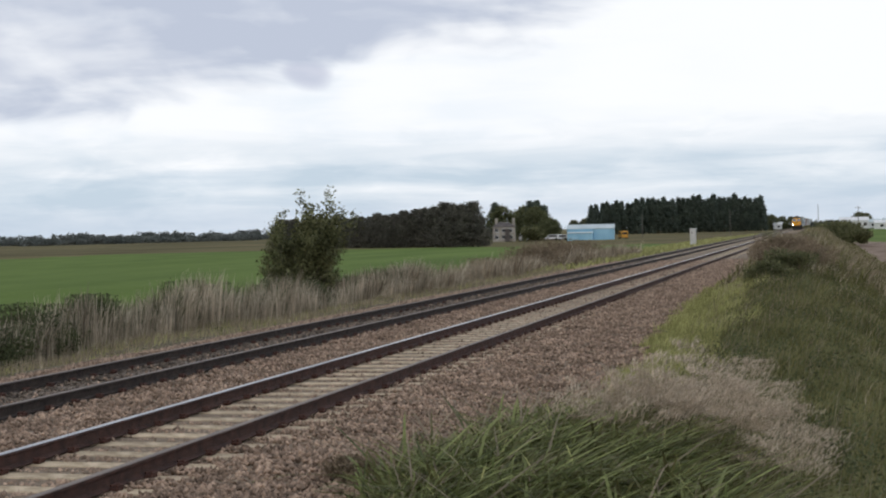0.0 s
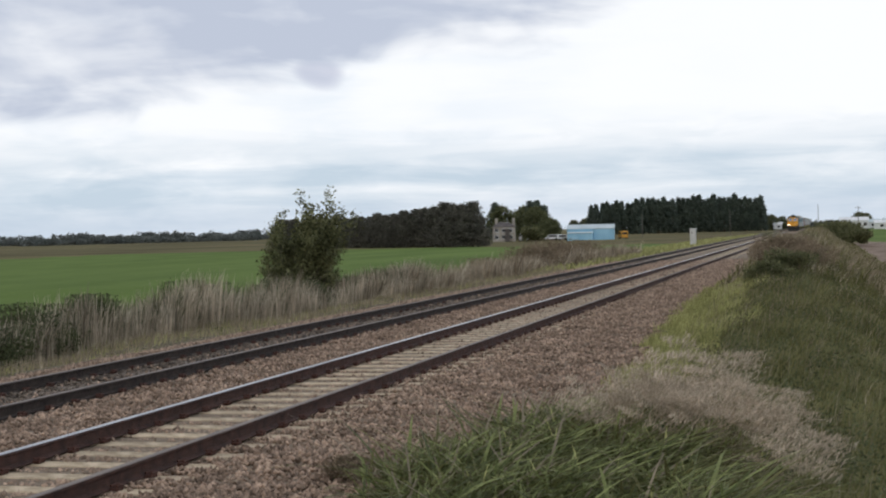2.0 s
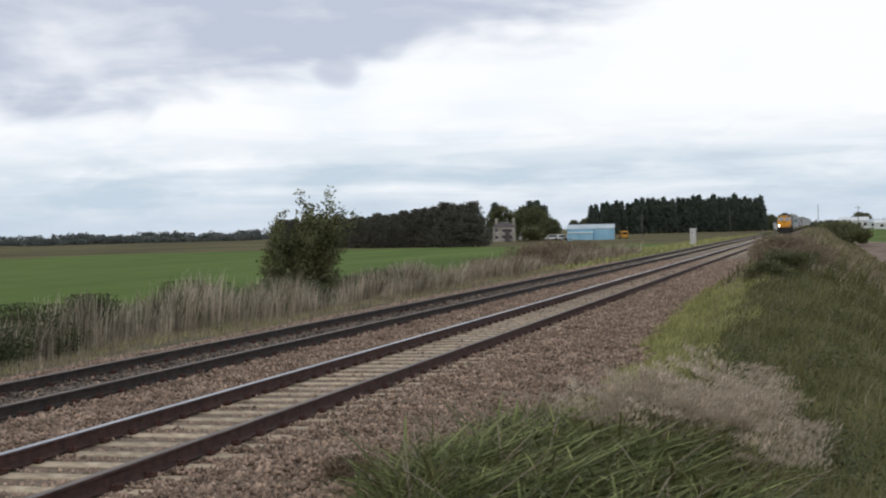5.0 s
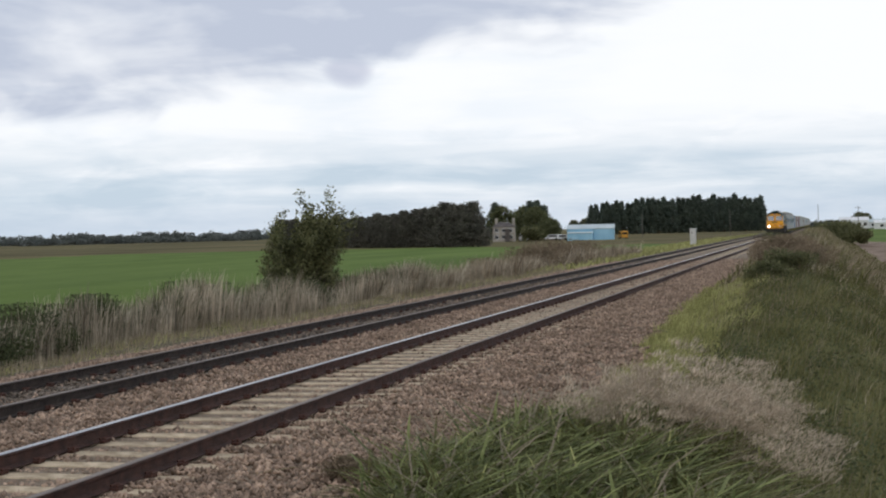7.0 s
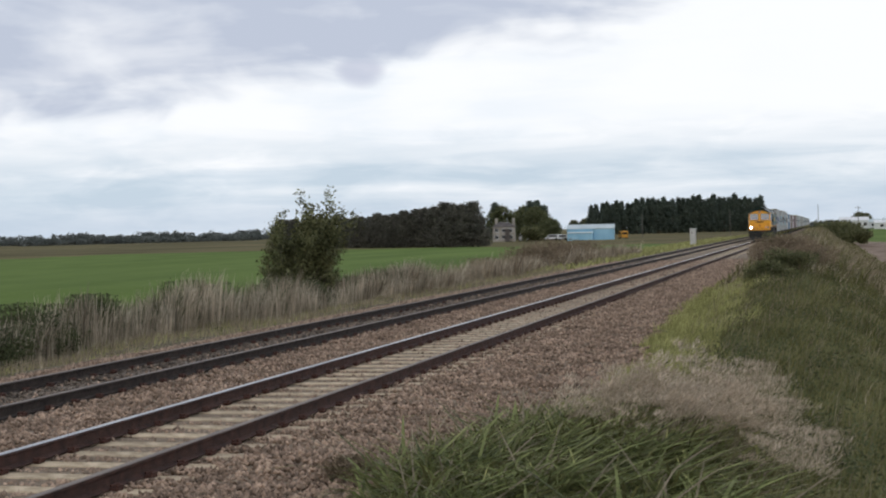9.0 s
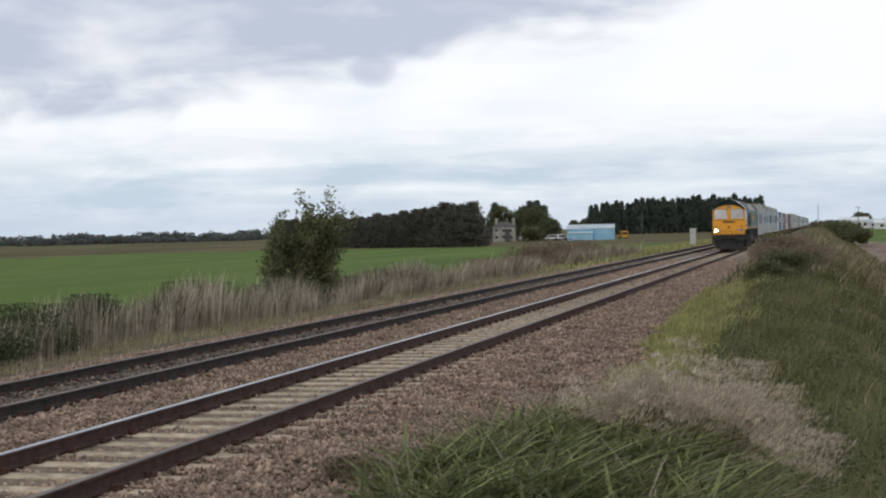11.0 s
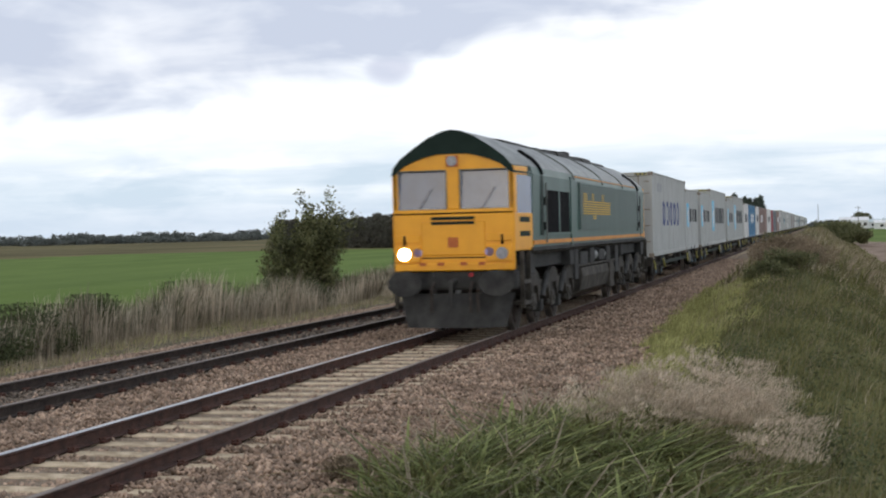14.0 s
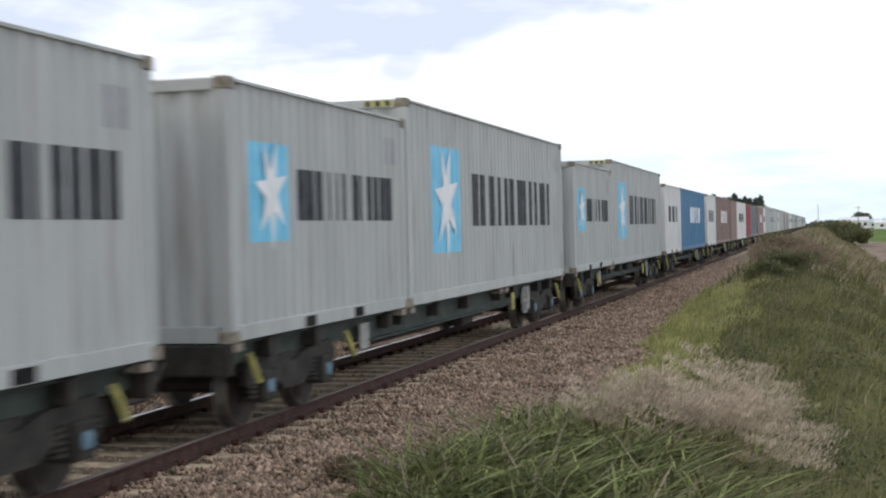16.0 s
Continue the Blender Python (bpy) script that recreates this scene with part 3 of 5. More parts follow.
def bogie(vehicle, cx, base, r, axles, frame_z, half=1.02, mate="wagon_dirt", caps="damper"):
    """A bogie: side frames, springs, axle boxes, wheels."""
    b = part("bogie", boxes((cx - 0.25, cx + 0.25, -half, half, frame_z - 0.12, frame_z + 0.1), bevel=0.03), mate, vehicle)
    xs = [cx + base * (i / (axles - 1) - 0.5) for i in range(axles)]
    for s in (-1, 1):
        o = [(cx - base / 2 - 0.45, frame_z + 0.02), (cx - base / 2 - 0.3, frame_z + 0.14), (cx - base / 4, frame_z + 0.10), (cx, frame_z), (cx + base / 4, frame_z + 0.10),
             (cx + base / 2 + 0.3, frame_z + 0.14), (cx + base / 2 + 0.45, frame_z + 0.02), (cx + base / 2 + 0.42, frame_z - 0.14), (cx + base / 2 - 0.3, frame_z - 0.13),
             (cx + 0.3, frame_z - 0.28), (cx - 0.3, frame_z - 0.28), (cx - base / 2 + 0.3, frame_z - 0.13), (cx - base / 2 - 0.42, frame_z - 0.14)]
        part("side_frame", side_prism(bmesh.new(), o, s * half - 0.05, s * half + 0.05), mate, b)
        for x in xs:
            w = part("wheel", wheel_mesh(r), ["wheel", "tread"], b)
            w.location = (x, s * 0.76, r)
            if s > 0:
                w.rotation_euler.z = math.pi
            part("axle_box", boxes((x - 0.16, x + 0.16, s * half - 0.12, s * half + 0.12, r - 0.16, r + 0.16), bevel=0.03), mate, b)
            part("axle_cap", rods(((x, s * half, r), (x, s * (half + 0.14), r), 0.075), n=14), caps, b)
            for dx in (-0.27, 0.27):
                part("spring", coil(x + dx, s * half, r - 0.12, r + 0.18), mate, b)
    for x in xs:
        part("axle", rods(((x, -0.8, r), (x, 0.8, r), 0.085)), "wheel", b)
    return b


WAGON = 19.90


def wagon():
    """A sixty-foot flat wagon, x from 0 to its length of deck."""
    L = 18.35
    w = thing("flat_wagon", "grimy green steel flat wagon carrying freight containers", "railway wagon", group="wagons of the train")
    for s in (-1, 1):
        o = [(0.0, 0.93), (L, 0.93), (L, 0.70), (L - 3.6, 0.68), (L - 4.8, 0.60), (4.8, 0.60), (3.6, 0.68), (0, 0.70)]
        bm = side_prism(bmesh.new(), o, s * 0.98 - 0.012, s * 0.98 + 0.012)
        box(bm, 0, L, s * 1.0 - 0.09, s * 1.0 + 0.09, 0.90, 0.93)
        box(bm, 4.8, L - 4.8, s * 1.0 - 0.09, s * 1.0 + 0.09, 0.59, 0.612)
        part("side_beam", bm, "wagon_steel", w)
        for x in (1.2, 2.6, 5.4, 6.0, 7.9, 9.8, 12.2, 13.4, 15.7, 17.0):
            part("bracket", boxes((x - 0.09, x + 0.09, s * 0.98, s * 1.16, 0.72, 0.925), bevel=0.012), "wagon_dirt", w)
        for x in (0.2, 5.9, 6.35, 12.05, 12.5, 18.15):
            part("twist_lock", boxes((x - 0.1, x + 0.1, s * 1.04, s * 1.21, 0.85, 0.935), bevel=0.012), "corner", w)
    part("centre_sill", boxes((0, L, -0.24, 0.24, 0.55, 0.9)), "wagon_dirt", w)
    for x in (0.0, L - 0.14):
        part("headstock", boxes((x, x + 0.14, -1.18, 1.18, 0.62, 0.93), bevel=0.02), "wagon_dirt", w)
    for x, e in ((0.0, -1), (L, 1)):
        part("coupler", boxes((x - 0.7 if e < 0 else x, x if e < 0 else x + 0.7, -0.12, 0.12, 0.72, 0.98), bevel=0.03), "wagon_dirt", w)
        part("brake_hose", rods(((x, -0.5, 0.75), (x + e * 0.3, -0.45, 0.45), 0.03), ((x + e * 0.3, -0.45, 0.45), (x + e * 0.6, -0.3, 0.42), 0.03)), "wheel", w)
    bogie(w, 2.05, 1.8, 0.42, 2, 0.60)
    bogie(w, L - 2.05, 1.8, 0.42, 2, 0.60)
    for x, lean in ((0.55, 0.2), (3.55, 0.25), (L - 5.2, -0.22), (L - 0.75, 0.2)):
        part("lever", rods(((x, -1.16, 0.80), (x + lean * 0.8, -1.2, 0.50), 0.034), n=6), "lever", w, "yellow-painted brake lever")
    wheel_at = L - 4.15
    ring = bmesh.new()
    for i in range(20):
        a, b = math.tau * i / 20, math.tau * (i + 1) / 20
        rod(ring, (wheel_at + 0.24 * math.cos(a), -1.17, 0.62 + 0.24 * math.sin(a)), (wheel_at + 0.24 * math.cos(b), -1.17, 0.62 + 0.24 * math.sin(b)), 0.022, 6)
    for i in range(3):
        a = math.pi * i / 3
        rod(ring, (wheel_at - 0.24 * math.cos(a), -1.17, 0.62 - 0.24 * math.sin(a)), (wheel_at + 0.24 * math.cos(a), -1.17, 0.62 + 0.24 * math.sin(a)), 0.012, 6)
    part("hand_wheel", ring, "plate", w, "white-painted brake hand wheel")
    part("data_plate", boxes((4.3, 4.66, -1.10, -1.08, 0.52, 0.84), bevel=0.004), "plate", w, "white data plate")
    part("data_plate", boxes((L - 3.75, L - 3.3, -1.10, -1.08, 0.42, 0.86), bevel=0.004), "plate", w, "white data plate")
    part("brake_rigging", rods(((5.2, -0.6, 0.45), (13.0, -0.6, 0.45), 0.03), ((5.2, 0.6, 0.45), (13.0, 0.6, 0.45), 0.03), ((9.0, -0.6, 0.45), (9.0, 0.6, 0.45), 0.03), n=6), "wagon_dirt", w)
    for x in (6.6, 11.2):
        part("cross_beam", boxes((x - 0.1, x + 0.1, -0.97, 0.97, 0.62, 0.88)), "wagon_dirt", w)
    part("brake_cylinder", boxes((10.2, 10.9, -0.95, -0.45, 0.4, 0.72), bevel=0.04), "wagon_dirt", w)
    part("air_tank", rods(((8.0, 0.3, 0.5), (9.6, 0.3, 0.5), 0.2), n=16), "wagon_dirt", w)
    return w


MOVING = []          # (thing, x at the reference time, y, z)
SPEED = 27.86
AT, FRONT = 15.2, 15.165   # when the first container's leading end is at x = FRONT
DECK = 0.93


def put(ob, x, z=0.0):
    MOVING.append((ob, x, 0.0, z))
    ob.matrix_basis = pose(x, 0, z)


def build_train():
    C40, C20, HC, ST = 12.192, 6.058, 2.896, 2.591
    kinds = {
        "navy": ("light grey high-cube container with navy block marking", C40, HC, "box_grey", "navy"),
        "sky20": ("short light grey container with sky blue emblem and black marking", C20, ST, "box_grey", "sky"),
        "sky40": ("long light grey container with sky blue emblem and black marking", C40, HC, "box_grey", "sky"),
        "white20": ("short off-white container with dark marking", C20, ST, "box_white", "dark"),
        "blue40": ("long mid-blue container with white marking", C40, ST, "box_blue", "white"),
        "brown20": ("short oxide-brown freight container on a flat wagon", C20, ST, "box_brown", "none"),
        "brown40": ("long oxide-brown container with white marking", C40, ST, "box_brown", "white"),
        "white40": ("long off-white container with dark marking", C40, ST, "box_white", "dark"),
        "red20": ("short dark red freight container on a flat wagon", C20, ST, "box_red", "none"),
        "dark40": ("long slate grey freight container on a flat wagon", C40, ST, "box_dark", "none"),
        "grey40": ("long plain light grey freight container", C40, HC, "box_grey", "none"),
    }
    loads = [("navy", "sky20"), ("sky20", "sky40"), ("sky20", "sky40"), ("white20", "blue40"), ("white20", "brown40"), ("brown20", "white40"), ("red20", "dark40"),
             ("brown40", "white20"), ("grey40", "sky20"), ("sky20", "grey40"), ("white20", "grey40"), ("grey40", "brown20")]
    while len(loads) < 28:
        loads.append(random.choice([("sky20", "grey40"), ("grey40", "white20"), ("white40", "sky20"), ("sky20", "sky40"), ("grey40", "brown20"), ("dark40", "white20")]))
    made, first = {}, None
    for i, load in enumerate(loads):
        x = FRONT + i * WAGON
        if first is None:
            first = w = wagon()
        else:
            w = copy_thing(first, pose(0, 0, 0))
        put(w, x - 0.03)
        for k in load:
            label, L, H, paint, style = kinds[k]
            if k not in made:
                made[k] = c = container("container", label, L, H, paint, style)
            else:
                c = copy_thing(made[k], pose(0, 0, 0))
            put(c, x, DECK + 0.005)
            x += L + 0.08


build_train()


# ---- the locomotive ----
M.update({
    "loco_green": mat("weathered_dark_green_paint", (0.026, 0.072, 0.058), (0.055, 0.118, 0.098), 1.5, 0.42, bump=0.05, spec=0.4, streak=(1, 1, 0.3)),
    "loco_visor": mat("deep_green_paint", (0.006, 0.016, 0.012), (0.014, 0.030, 0.024), 2, 0.6, spec=0.15, bump=0.05),
    "loco_yellow": mat("warm_yellow_paint", (0.72, 0.318, 0.010), (0.86, 0.395, 0.014), 2, 0.4, bump=0.05, spec=0.5),
    "loco_roof": mat("sooty_grey_roof", (0.035, 0.042, 0.038), (0.20, 0.22, 0.205), 1.3, 0.40, bump=0.1, spec=0.5),
    "loco_soot": mat("exhaust_soot", (0.022, 0.022, 0.022), (0.055, 0.055, 0.052), 4, 0.8, bump=0.3),
    "loco_stripe": mat("orange_lining", (0.55, 0.20, 0.02), (0.68, 0.28, 0.03), 4, 0.5, bump=0.0),
    "loco_under": mat("grey_brown_underframe_grime", (0.022, 0.020, 0.017), (0.088, 0.08, 0.068), 3, 0.85, bump=0.4),
    "loco_black": mat("black_grille", (0.005, 0.005, 0.006), (0.015, 0.015, 0.016), 8, 0.9, spec=0.05, bump=0.2),
    "lens": mat("clear_lamp_lens", (0.16, 0.17, 0.19), (0.30, 0.31, 0.34), 20, 0.15, bump=0.0, spec=0.8),
    "badge": mat("red_brown_badge", (0.40, 0.10, 0.03), (0.5, 0.15, 0.04), 12, 0.5, bump=0.0),
    "hose_red": mat("red_hose_tap", (0.30, 0.02, 0.03), (0.4, 0.03, 0.04), 12, 0.5, bump=0.0),
    "lit": glow("lit_headlamp", (1.0, 0.93, 0.82), 14.0),
    "marker": glow("marker_lamp", (0.4, 0.36, 0.62), 0.12),
})
# opaque glass: the blue base colour paints in the sky's reflection
glass = mat("windscreen_sky_reflection", (0.02, 0.045, 0.10), (0.05, 0.095, 0.18), 1.5, 0.10, bump=0.0, spec=0.8)
glass.node_tree.nodes["Principled BSDF"].inputs["IOR"].default_value = 1.8
M["glass"] = glass

LOCO_L = 20.2
ARCH = [(1.32, 3.05), (1.27, 3.20), (1.12, 3.36), (0.86, 3.54), (0.50, 3.75), (0.20, 3.865), (0.0, 3.89)]


def arch(scale_y=1.0, drop=0.0):
    right = [(-y * scale_y, z - drop) for y, z in ARCH]
    return right + [(y * scale_y, z - drop) for y, z in ARCH[-2::-1]]


def locomotive():
    L = LOCO_L
    v = thing("diesel_locomotive", "dark green and yellow heavy freight diesel locomotive hauling containers", "locomotive")
    # hull between the cabs: sides and roof
    o = [(1.30, 1.60)] + [(y, z) for y, z in arch()[::-1]] + [(-1.30, 1.60)]
    bm = prism(bmesh.new(), o, 1.16, L - 1.16)
    bmesh.ops.recalc_face_normals(bm, faces=bm.faces[:])
    for f in bm.faces:
        if f.calc_center_median().z > 3.24 and abs(f.normal.x) < 0.5:
            f.material_index = 1
    hull = part("body", bm, ["loco_green", "loco_roof"], v)
    part("body_band", boxes((5.42, 5.62, -1.335, 1.335, 1.6, 3.12), bevel=0.01), "loco_green", hull)
    for s in (-1, 1):
        y0 = s * 1.31
        part("stripe", boxes((1.1, L - 1.1, min(y0, s * 1.334), max(y0, s * 1.334), 1.68, 1.76)), "loco_stripe", v, "orange lining stripe")
        part("shoulder_line", rods(((6.2, s * 1.292, 3.15), (17.0, s * 1.292, 3.15), 0.016), n=6), "loco_stripe", v, "thin orange shoulder line")
        part("sole_bar", boxes((1.0, L - 1.0, s * 1.30 - 0.03, s * 1.30 + 0.03, 1.56, 1.63)), "loco_soot", v)
        for x0, x1 in ((2.62, 3.85), (3.98, 5.21)):
            part("intake_grille", boxes((x0, x1, min(y0, s * 1.33), max(y0, s * 1.33), 1.9, 2.77), bevel=0.006), "loco_black", v, "black air intake grille")
        part("intake_frame", boxes((2.52, 5.31, s * 1.31 - 0.03, s * 1.31 + 0.03, 2.77, 2.82), (2.52, 5.31, s * 1.31 - 0.03, s * 1.31 + 0.03, 1.85, 1.9), (3.85, 3.98, s * 1.31 - 0.03, s * 1.31 + 0.03, 1.9, 2.77)), "loco_green", v)
        slat = boxes((6.55, 17.05, -0.012, 0.03, 0.0, 0.030))
        slat_me = bpy.data.meshes.new("louvre_slat")
        slat.to_mesh(slat_me)
        slat.free()
        slat_me.materials.append(M["loco_green"])
        part("louvre_back", boxes((6.5, 17.1, min(s * 1.305, s * 1.325), max(s * 1.305, s * 1.325), 1.93, 3.05)), "loco_green", v)
        for i in range(19):
            q = new("louvre_slat", slat_me)
            q.parent = v
            q.matrix_basis = pose(0, s * 1.335, 1.96 + 0.057 * i) @ Matrix.Diagonal((1, s, 1, 1))
        # the yellow name on the louvres as plain blocks, slat by slat
        name = bmesh.new()
        for i in range(4, 15):
            z = 1.96 + 0.057 * i
            spans = [(6.85, 11.3)] if 5 < i < 12 else ([(6.9, 7.5), (8.2, 8.6), (9.8, 10.2)] if i >= 12 else [(8.35, 8.9)])
            for a, b in spans:
                cut = sorted(random.uniform(a, b) for _ in range(3)) if b - a > 2 else []
                edges = [a, *cut, b]
                for k in range(len(edges) - 1):
                    if edges[k + 1] - edges[k] > 0.12:
                        box(name, edges[k] + 0.03, edges[k + 1] - 0.03, s * 1.366, s * 1.371, z + 0.002, z + 0.028)
        part("block_marking", name, "label_yellow", v, "yellow block marking")
        for x in (2.05, 17.45):
            # a dark strip on the flat side paints the shade of the door groove
            part("door_recess", boxes((x - 0.16, x + 0.16, s * 1.31 - 0.012, s * 1.31 + 0.016, 1.85, 3.05)), "loco_visor", v)
            part("door_handle", boxes((x + 0.24, x + 0.31, s * 1.31 - 0.03, s * 1.31 + 0.05, 1.95, 2.12), (x + 0.24, x + 0.31, s * 1.31 - 0.03, s * 1.31 + 0.05, 2.45, 2.62), bevel=0.01), "loco_black", v)
            part("grab_rail", rods(((x + 0.2, s * 1.37, 1.7), (x + 0.2, s * 1.37, 2.9), 0.018), n=6), "loco_roof", v)
            part("roof_seam", rods(*[((x - 0.05, s * ARCH[i][0] * 1.005, ARCH[i][1] + 0.012), (x - 0.05, s * ARCH[i + 1][0] * 1.005, ARCH[i + 1][1] + 0.012), 0.05) for i in range(0, 3)], n=6), "loco_black", v)
    # roof gear
    for x0, x1, h in ((2.6, 5.2, -0.01), (6.2, 8.6, 0.0), (8.8, 10.2, 0.05), (10.4, 12.4, 0.0), (12.6, 14.0, 0.05), (14.2, 16.6, 0.0)):
        bm = prism(bmesh.new(), [(-0.52, 3.66), (0.52, 3.66), (0.42, 3.84 + h), (0.1, 3.9 + h), (-0.1, 3.9 + h), (-0.42, 3.84 + h)], x0, x1)
        bmesh.ops.recalc_face_normals(bm, faces=bm.faces[:])
        part("roof_hatch", bm, "loco_soot", v)
    part("exhaust", boxes((11.0, 11.7, -0.25, 0.25, 3.8, 4.0), bevel=0.03), "loco_soot", v)
    for x in (5.9, 10.3, 14.1):
        part("roof_rib", rods(*[((x, s * ARCH[i][0] * 1.004, ARCH[i][1] + 0.01), (x, s * ARCH[i + 1][0] * 1.004, ARCH[i + 1][1] + 0.01), 0.022) for i in range(6) for s in (-1, 1)], n=6), "loco_roof", v)

    def cab(e, front):
        """One cab; e maps a distance from the nose to x."""
        def bx(bm, a, b, *r, **k):
            return box(bm, min(e(a), e(b)), max(e(a), e(b)), *r, **k)
        def taper(bm):
            """The cab narrows towards its nose."""
            for q in bm.verts:
                d = q.co.x if front else L - q.co.x
                q.co.y *= 1 - 0.095 * min(1.0, max(0.0, (1.2 - d) / 1.1))
            return bm
        inner = [(-1.24, 3.06), (-1.10, 3.2), (-0.7, 3.36), (-0.3, 3.44), (0.3, 3.44), (0.7, 3.36), (1.10, 3.2), (1.24, 3.06)]
        nose = bmesh.new()
        header = [(-1.24, 3.14)] + inner[1:-1] + [(1.24, 3.14)]
        prism(nose, header[::-1], e(0.02), e(0.12))
        bmesh.ops.recalc_face_normals(nose, faces=nose.faces[:])
        face = part("cab_front", taper(nose), "loco_yellow", v, "yellow cab front")
        for pn, a, b, y0, y1, z0, z1 in (("window_sill", 0.0, 0.12, -1.30, 1.30, 2.31, 2.39), ("pillar", 0.02, 0.12, -0.13, 0.13, 2.39, 3.16),
                                         ("pillar", 0.02, 0.16, -1.30, -1.195, 2.39, 3.16), ("pillar", 0.02, 0.16, 1.195, 1.30, 2.39, 3.16)):
            piece = bmesh.new()
            bx(piece, a, b, y0, y1, z0, z1, bevel=0.02)
            part(pn, taper(piece), "loco_yellow", face)
        low = bmesh.new()
        bx(low, -0.02, 0.10, -1.30, 1.30, 1.22, 2.31, bevel=0.045)
        piece = bmesh.new()
        bx(piece, -0.035, -0.005, -0.62, 0.62, 1.52, 2.16, bevel=0.02)
        part("nose_hatch", piece, "loco_yellow", face)
        # upper blocks stand in for the hand rails' shadow; lower ones house the lamps
        for y in (-0.98, 0.98):
            for pn, d0, z0, z1 in (("step_block", -0.05, 1.78, 1.92), ("lamp_housing", -0.06, 1.40, 1.71)):
                piece = bmesh.new()
                bx(piece, d0, -0.005, y - 0.28, y + 0.27, z0, z1, bevel=0.015)
                part(pn, taper(piece), "loco_yellow", face)
        piece = bmesh.new()
        bx(piece, -0.045, -0.005, -1.26, 1.26, 1.23, 1.37, bevel=0.02)
        part("nose_skirt", taper(piece), "loco_yellow", face)
        part("nose_panel", taper(low), "loco_yellow", face)
        for y in (-0.61, 0.61):
            g = bmesh.new()
            bx(g, 0.05, 0.09, y - 0.48, y + 0.48, 2.385, 3.145)
            for q in g.verts:
                q.co.x += (e(1) - e(0)) * 0.105 * (q.co.z - 2.385)
            part("windscreen", g, "glass", face, "windscreen with the sky's reflection painted blue")
            f = bmesh.new()
            for a, b, c, d in ((-0.48, 0.48, 2.385, 2.41), (-0.48, 0.48, 3.12, 3.145), (-0.48, -0.455, 2.41, 3.12), (0.455, 0.48, 2.41, 3.12)):
                bx(f, 0.035, 0.055, y + a, y + b, c, d, bevel=0.006)
            part("windscreen_seal", f, "plate", face)
            part("wiper", rods(((e(0.01), y + 0.05, 2.4), (e(0.02), y - 0.2, 2.80), 0.006), n=6), "loco_black", face)
        # dark peak over the windscreens
        visor = bmesh.new()
        outer = arch()
        ins = inner
        k = len(outer)
        pts_in = [(np.interp(t, np.linspace(0, 1, len(ins)), [p[0] for p in ins]), np.interp(t, np.linspace(0, 1, len(ins)), [p[1] for p in ins])) for t in np.linspace(0, 1, k)]
        ring = []
        for x, pts in ((-0.02, outer), (-0.02, pts_in), (0.14, pts_in), (1.18, outer)):
            ring.append([visor.verts.new((e(x), y, z)) for y, z in pts])
        for a, b in ((0, 1), (1, 2), (3, 0)):
            for i in range(k - 1):
                visor.faces.new((ring[a][i], ring[a][i + 1], ring[b][i + 1], ring[b][i]))
        bmesh.ops.recalc_face_normals(visor, faces=visor.faces[:])
        for f in visor.faces:
            if abs(f.normal.x) < 0.4 and f.calc_center_median().z > 3.2 and f.normal.z > 0:
                f.material_index = 1
        part("cab_visor", taper(visor), ["loco_visor", "loco_roof"], face, "dark green peak over the windscreens")
        for s in (-1, 1):
            cs = bmesh.new()
            y0, y1 = min(s * 1.22, s * 1.315), max(s * 1.22, s * 1.315)
            bx(cs, 0.0, 1.2, y0, y1, 1.58, 2.30, bevel=0.02)
            side = part("cab_side", taper(cs), "loco_yellow", v, "yellow cab side panel")
            for pn, d0, d1, z0, z1 in (("corner_pillar", 0.02, 0.20, 2.30, 3.06), ("window_header", 0.04, 0.85, 3.01, 3.18)):
                piece = bmesh.new()
                bx(piece, d0, d1, y0, y1, z0, z1, bevel=0.015)
                part(pn, taper(piece), "loco_yellow", side)
            g = bmesh.new()
            bx(g, 0.12, 1.17, min(s * 1.24, s * 1.309), max(s * 1.24, s * 1.309), 2.28, 3.02)
            part("cab_window", taper(g), "glass", v)
            m = bmesh.new()
            bx(m, 1.10, 1.17, min(s * 1.2, s * 1.318), max(s * 1.2, s * 1.318), 1.6, 3.06)
            bx(m, 0.85, 1.17, min(s * 1.2, s * 1.316), max(s * 1.2, s * 1.316), 3.0, 3.10)
            part("window_bar", taper(m), "loco_green", v)
            for z in (1.85, 2.12):
                n = bmesh.new()
                bx(n, 0.3, 0.92, min(s * 1.31, s * 1.323), max(s * 1.31, s * 1.323), z, z + 0.10)
                part("number_bar", taper(n), "loco_visor", v)
            sp = bmesh.new()
            bx(sp, 0.35, 0.95, min(s * 1.05, s * 1.28), max(s * 1.05, s * 1.28), 0.55, 0.62)
            bx(sp, 0.35, 0.95, min(s * 1.05, s * 1.28), max(s * 1.05, s * 1.28), 0.95, 1.02)
            bx(sp, 0.30, 0.36, min(s * 1.2, s * 1.28), max(s * 1.2, s * 1.28), 0.5, 1.58)
            bx(sp, 0.94, 1.0, min(s * 1.2, s * 1.28), max(s * 1.2, s * 1.28), 0.5, 1.58)
            part("cab_steps", sp, "loco_under", v)
            # lamp clusters
            on = front and s > 0
            part("headlamp", rods(((e(-0.03), s * 0.95, 1.55), (e(-0.10), s * 0.95, 1.55), 0.115), n=18), "lit" if on else "lens", face, "lit white headlamp" if on else "unlit clear headlamp")
            part("lamp_rim", rods(((e(0.0), s * 0.95, 1.55), (e(-0.075), s * 0.95, 1.55), 0.155), n=18), "loco_yellow", face)
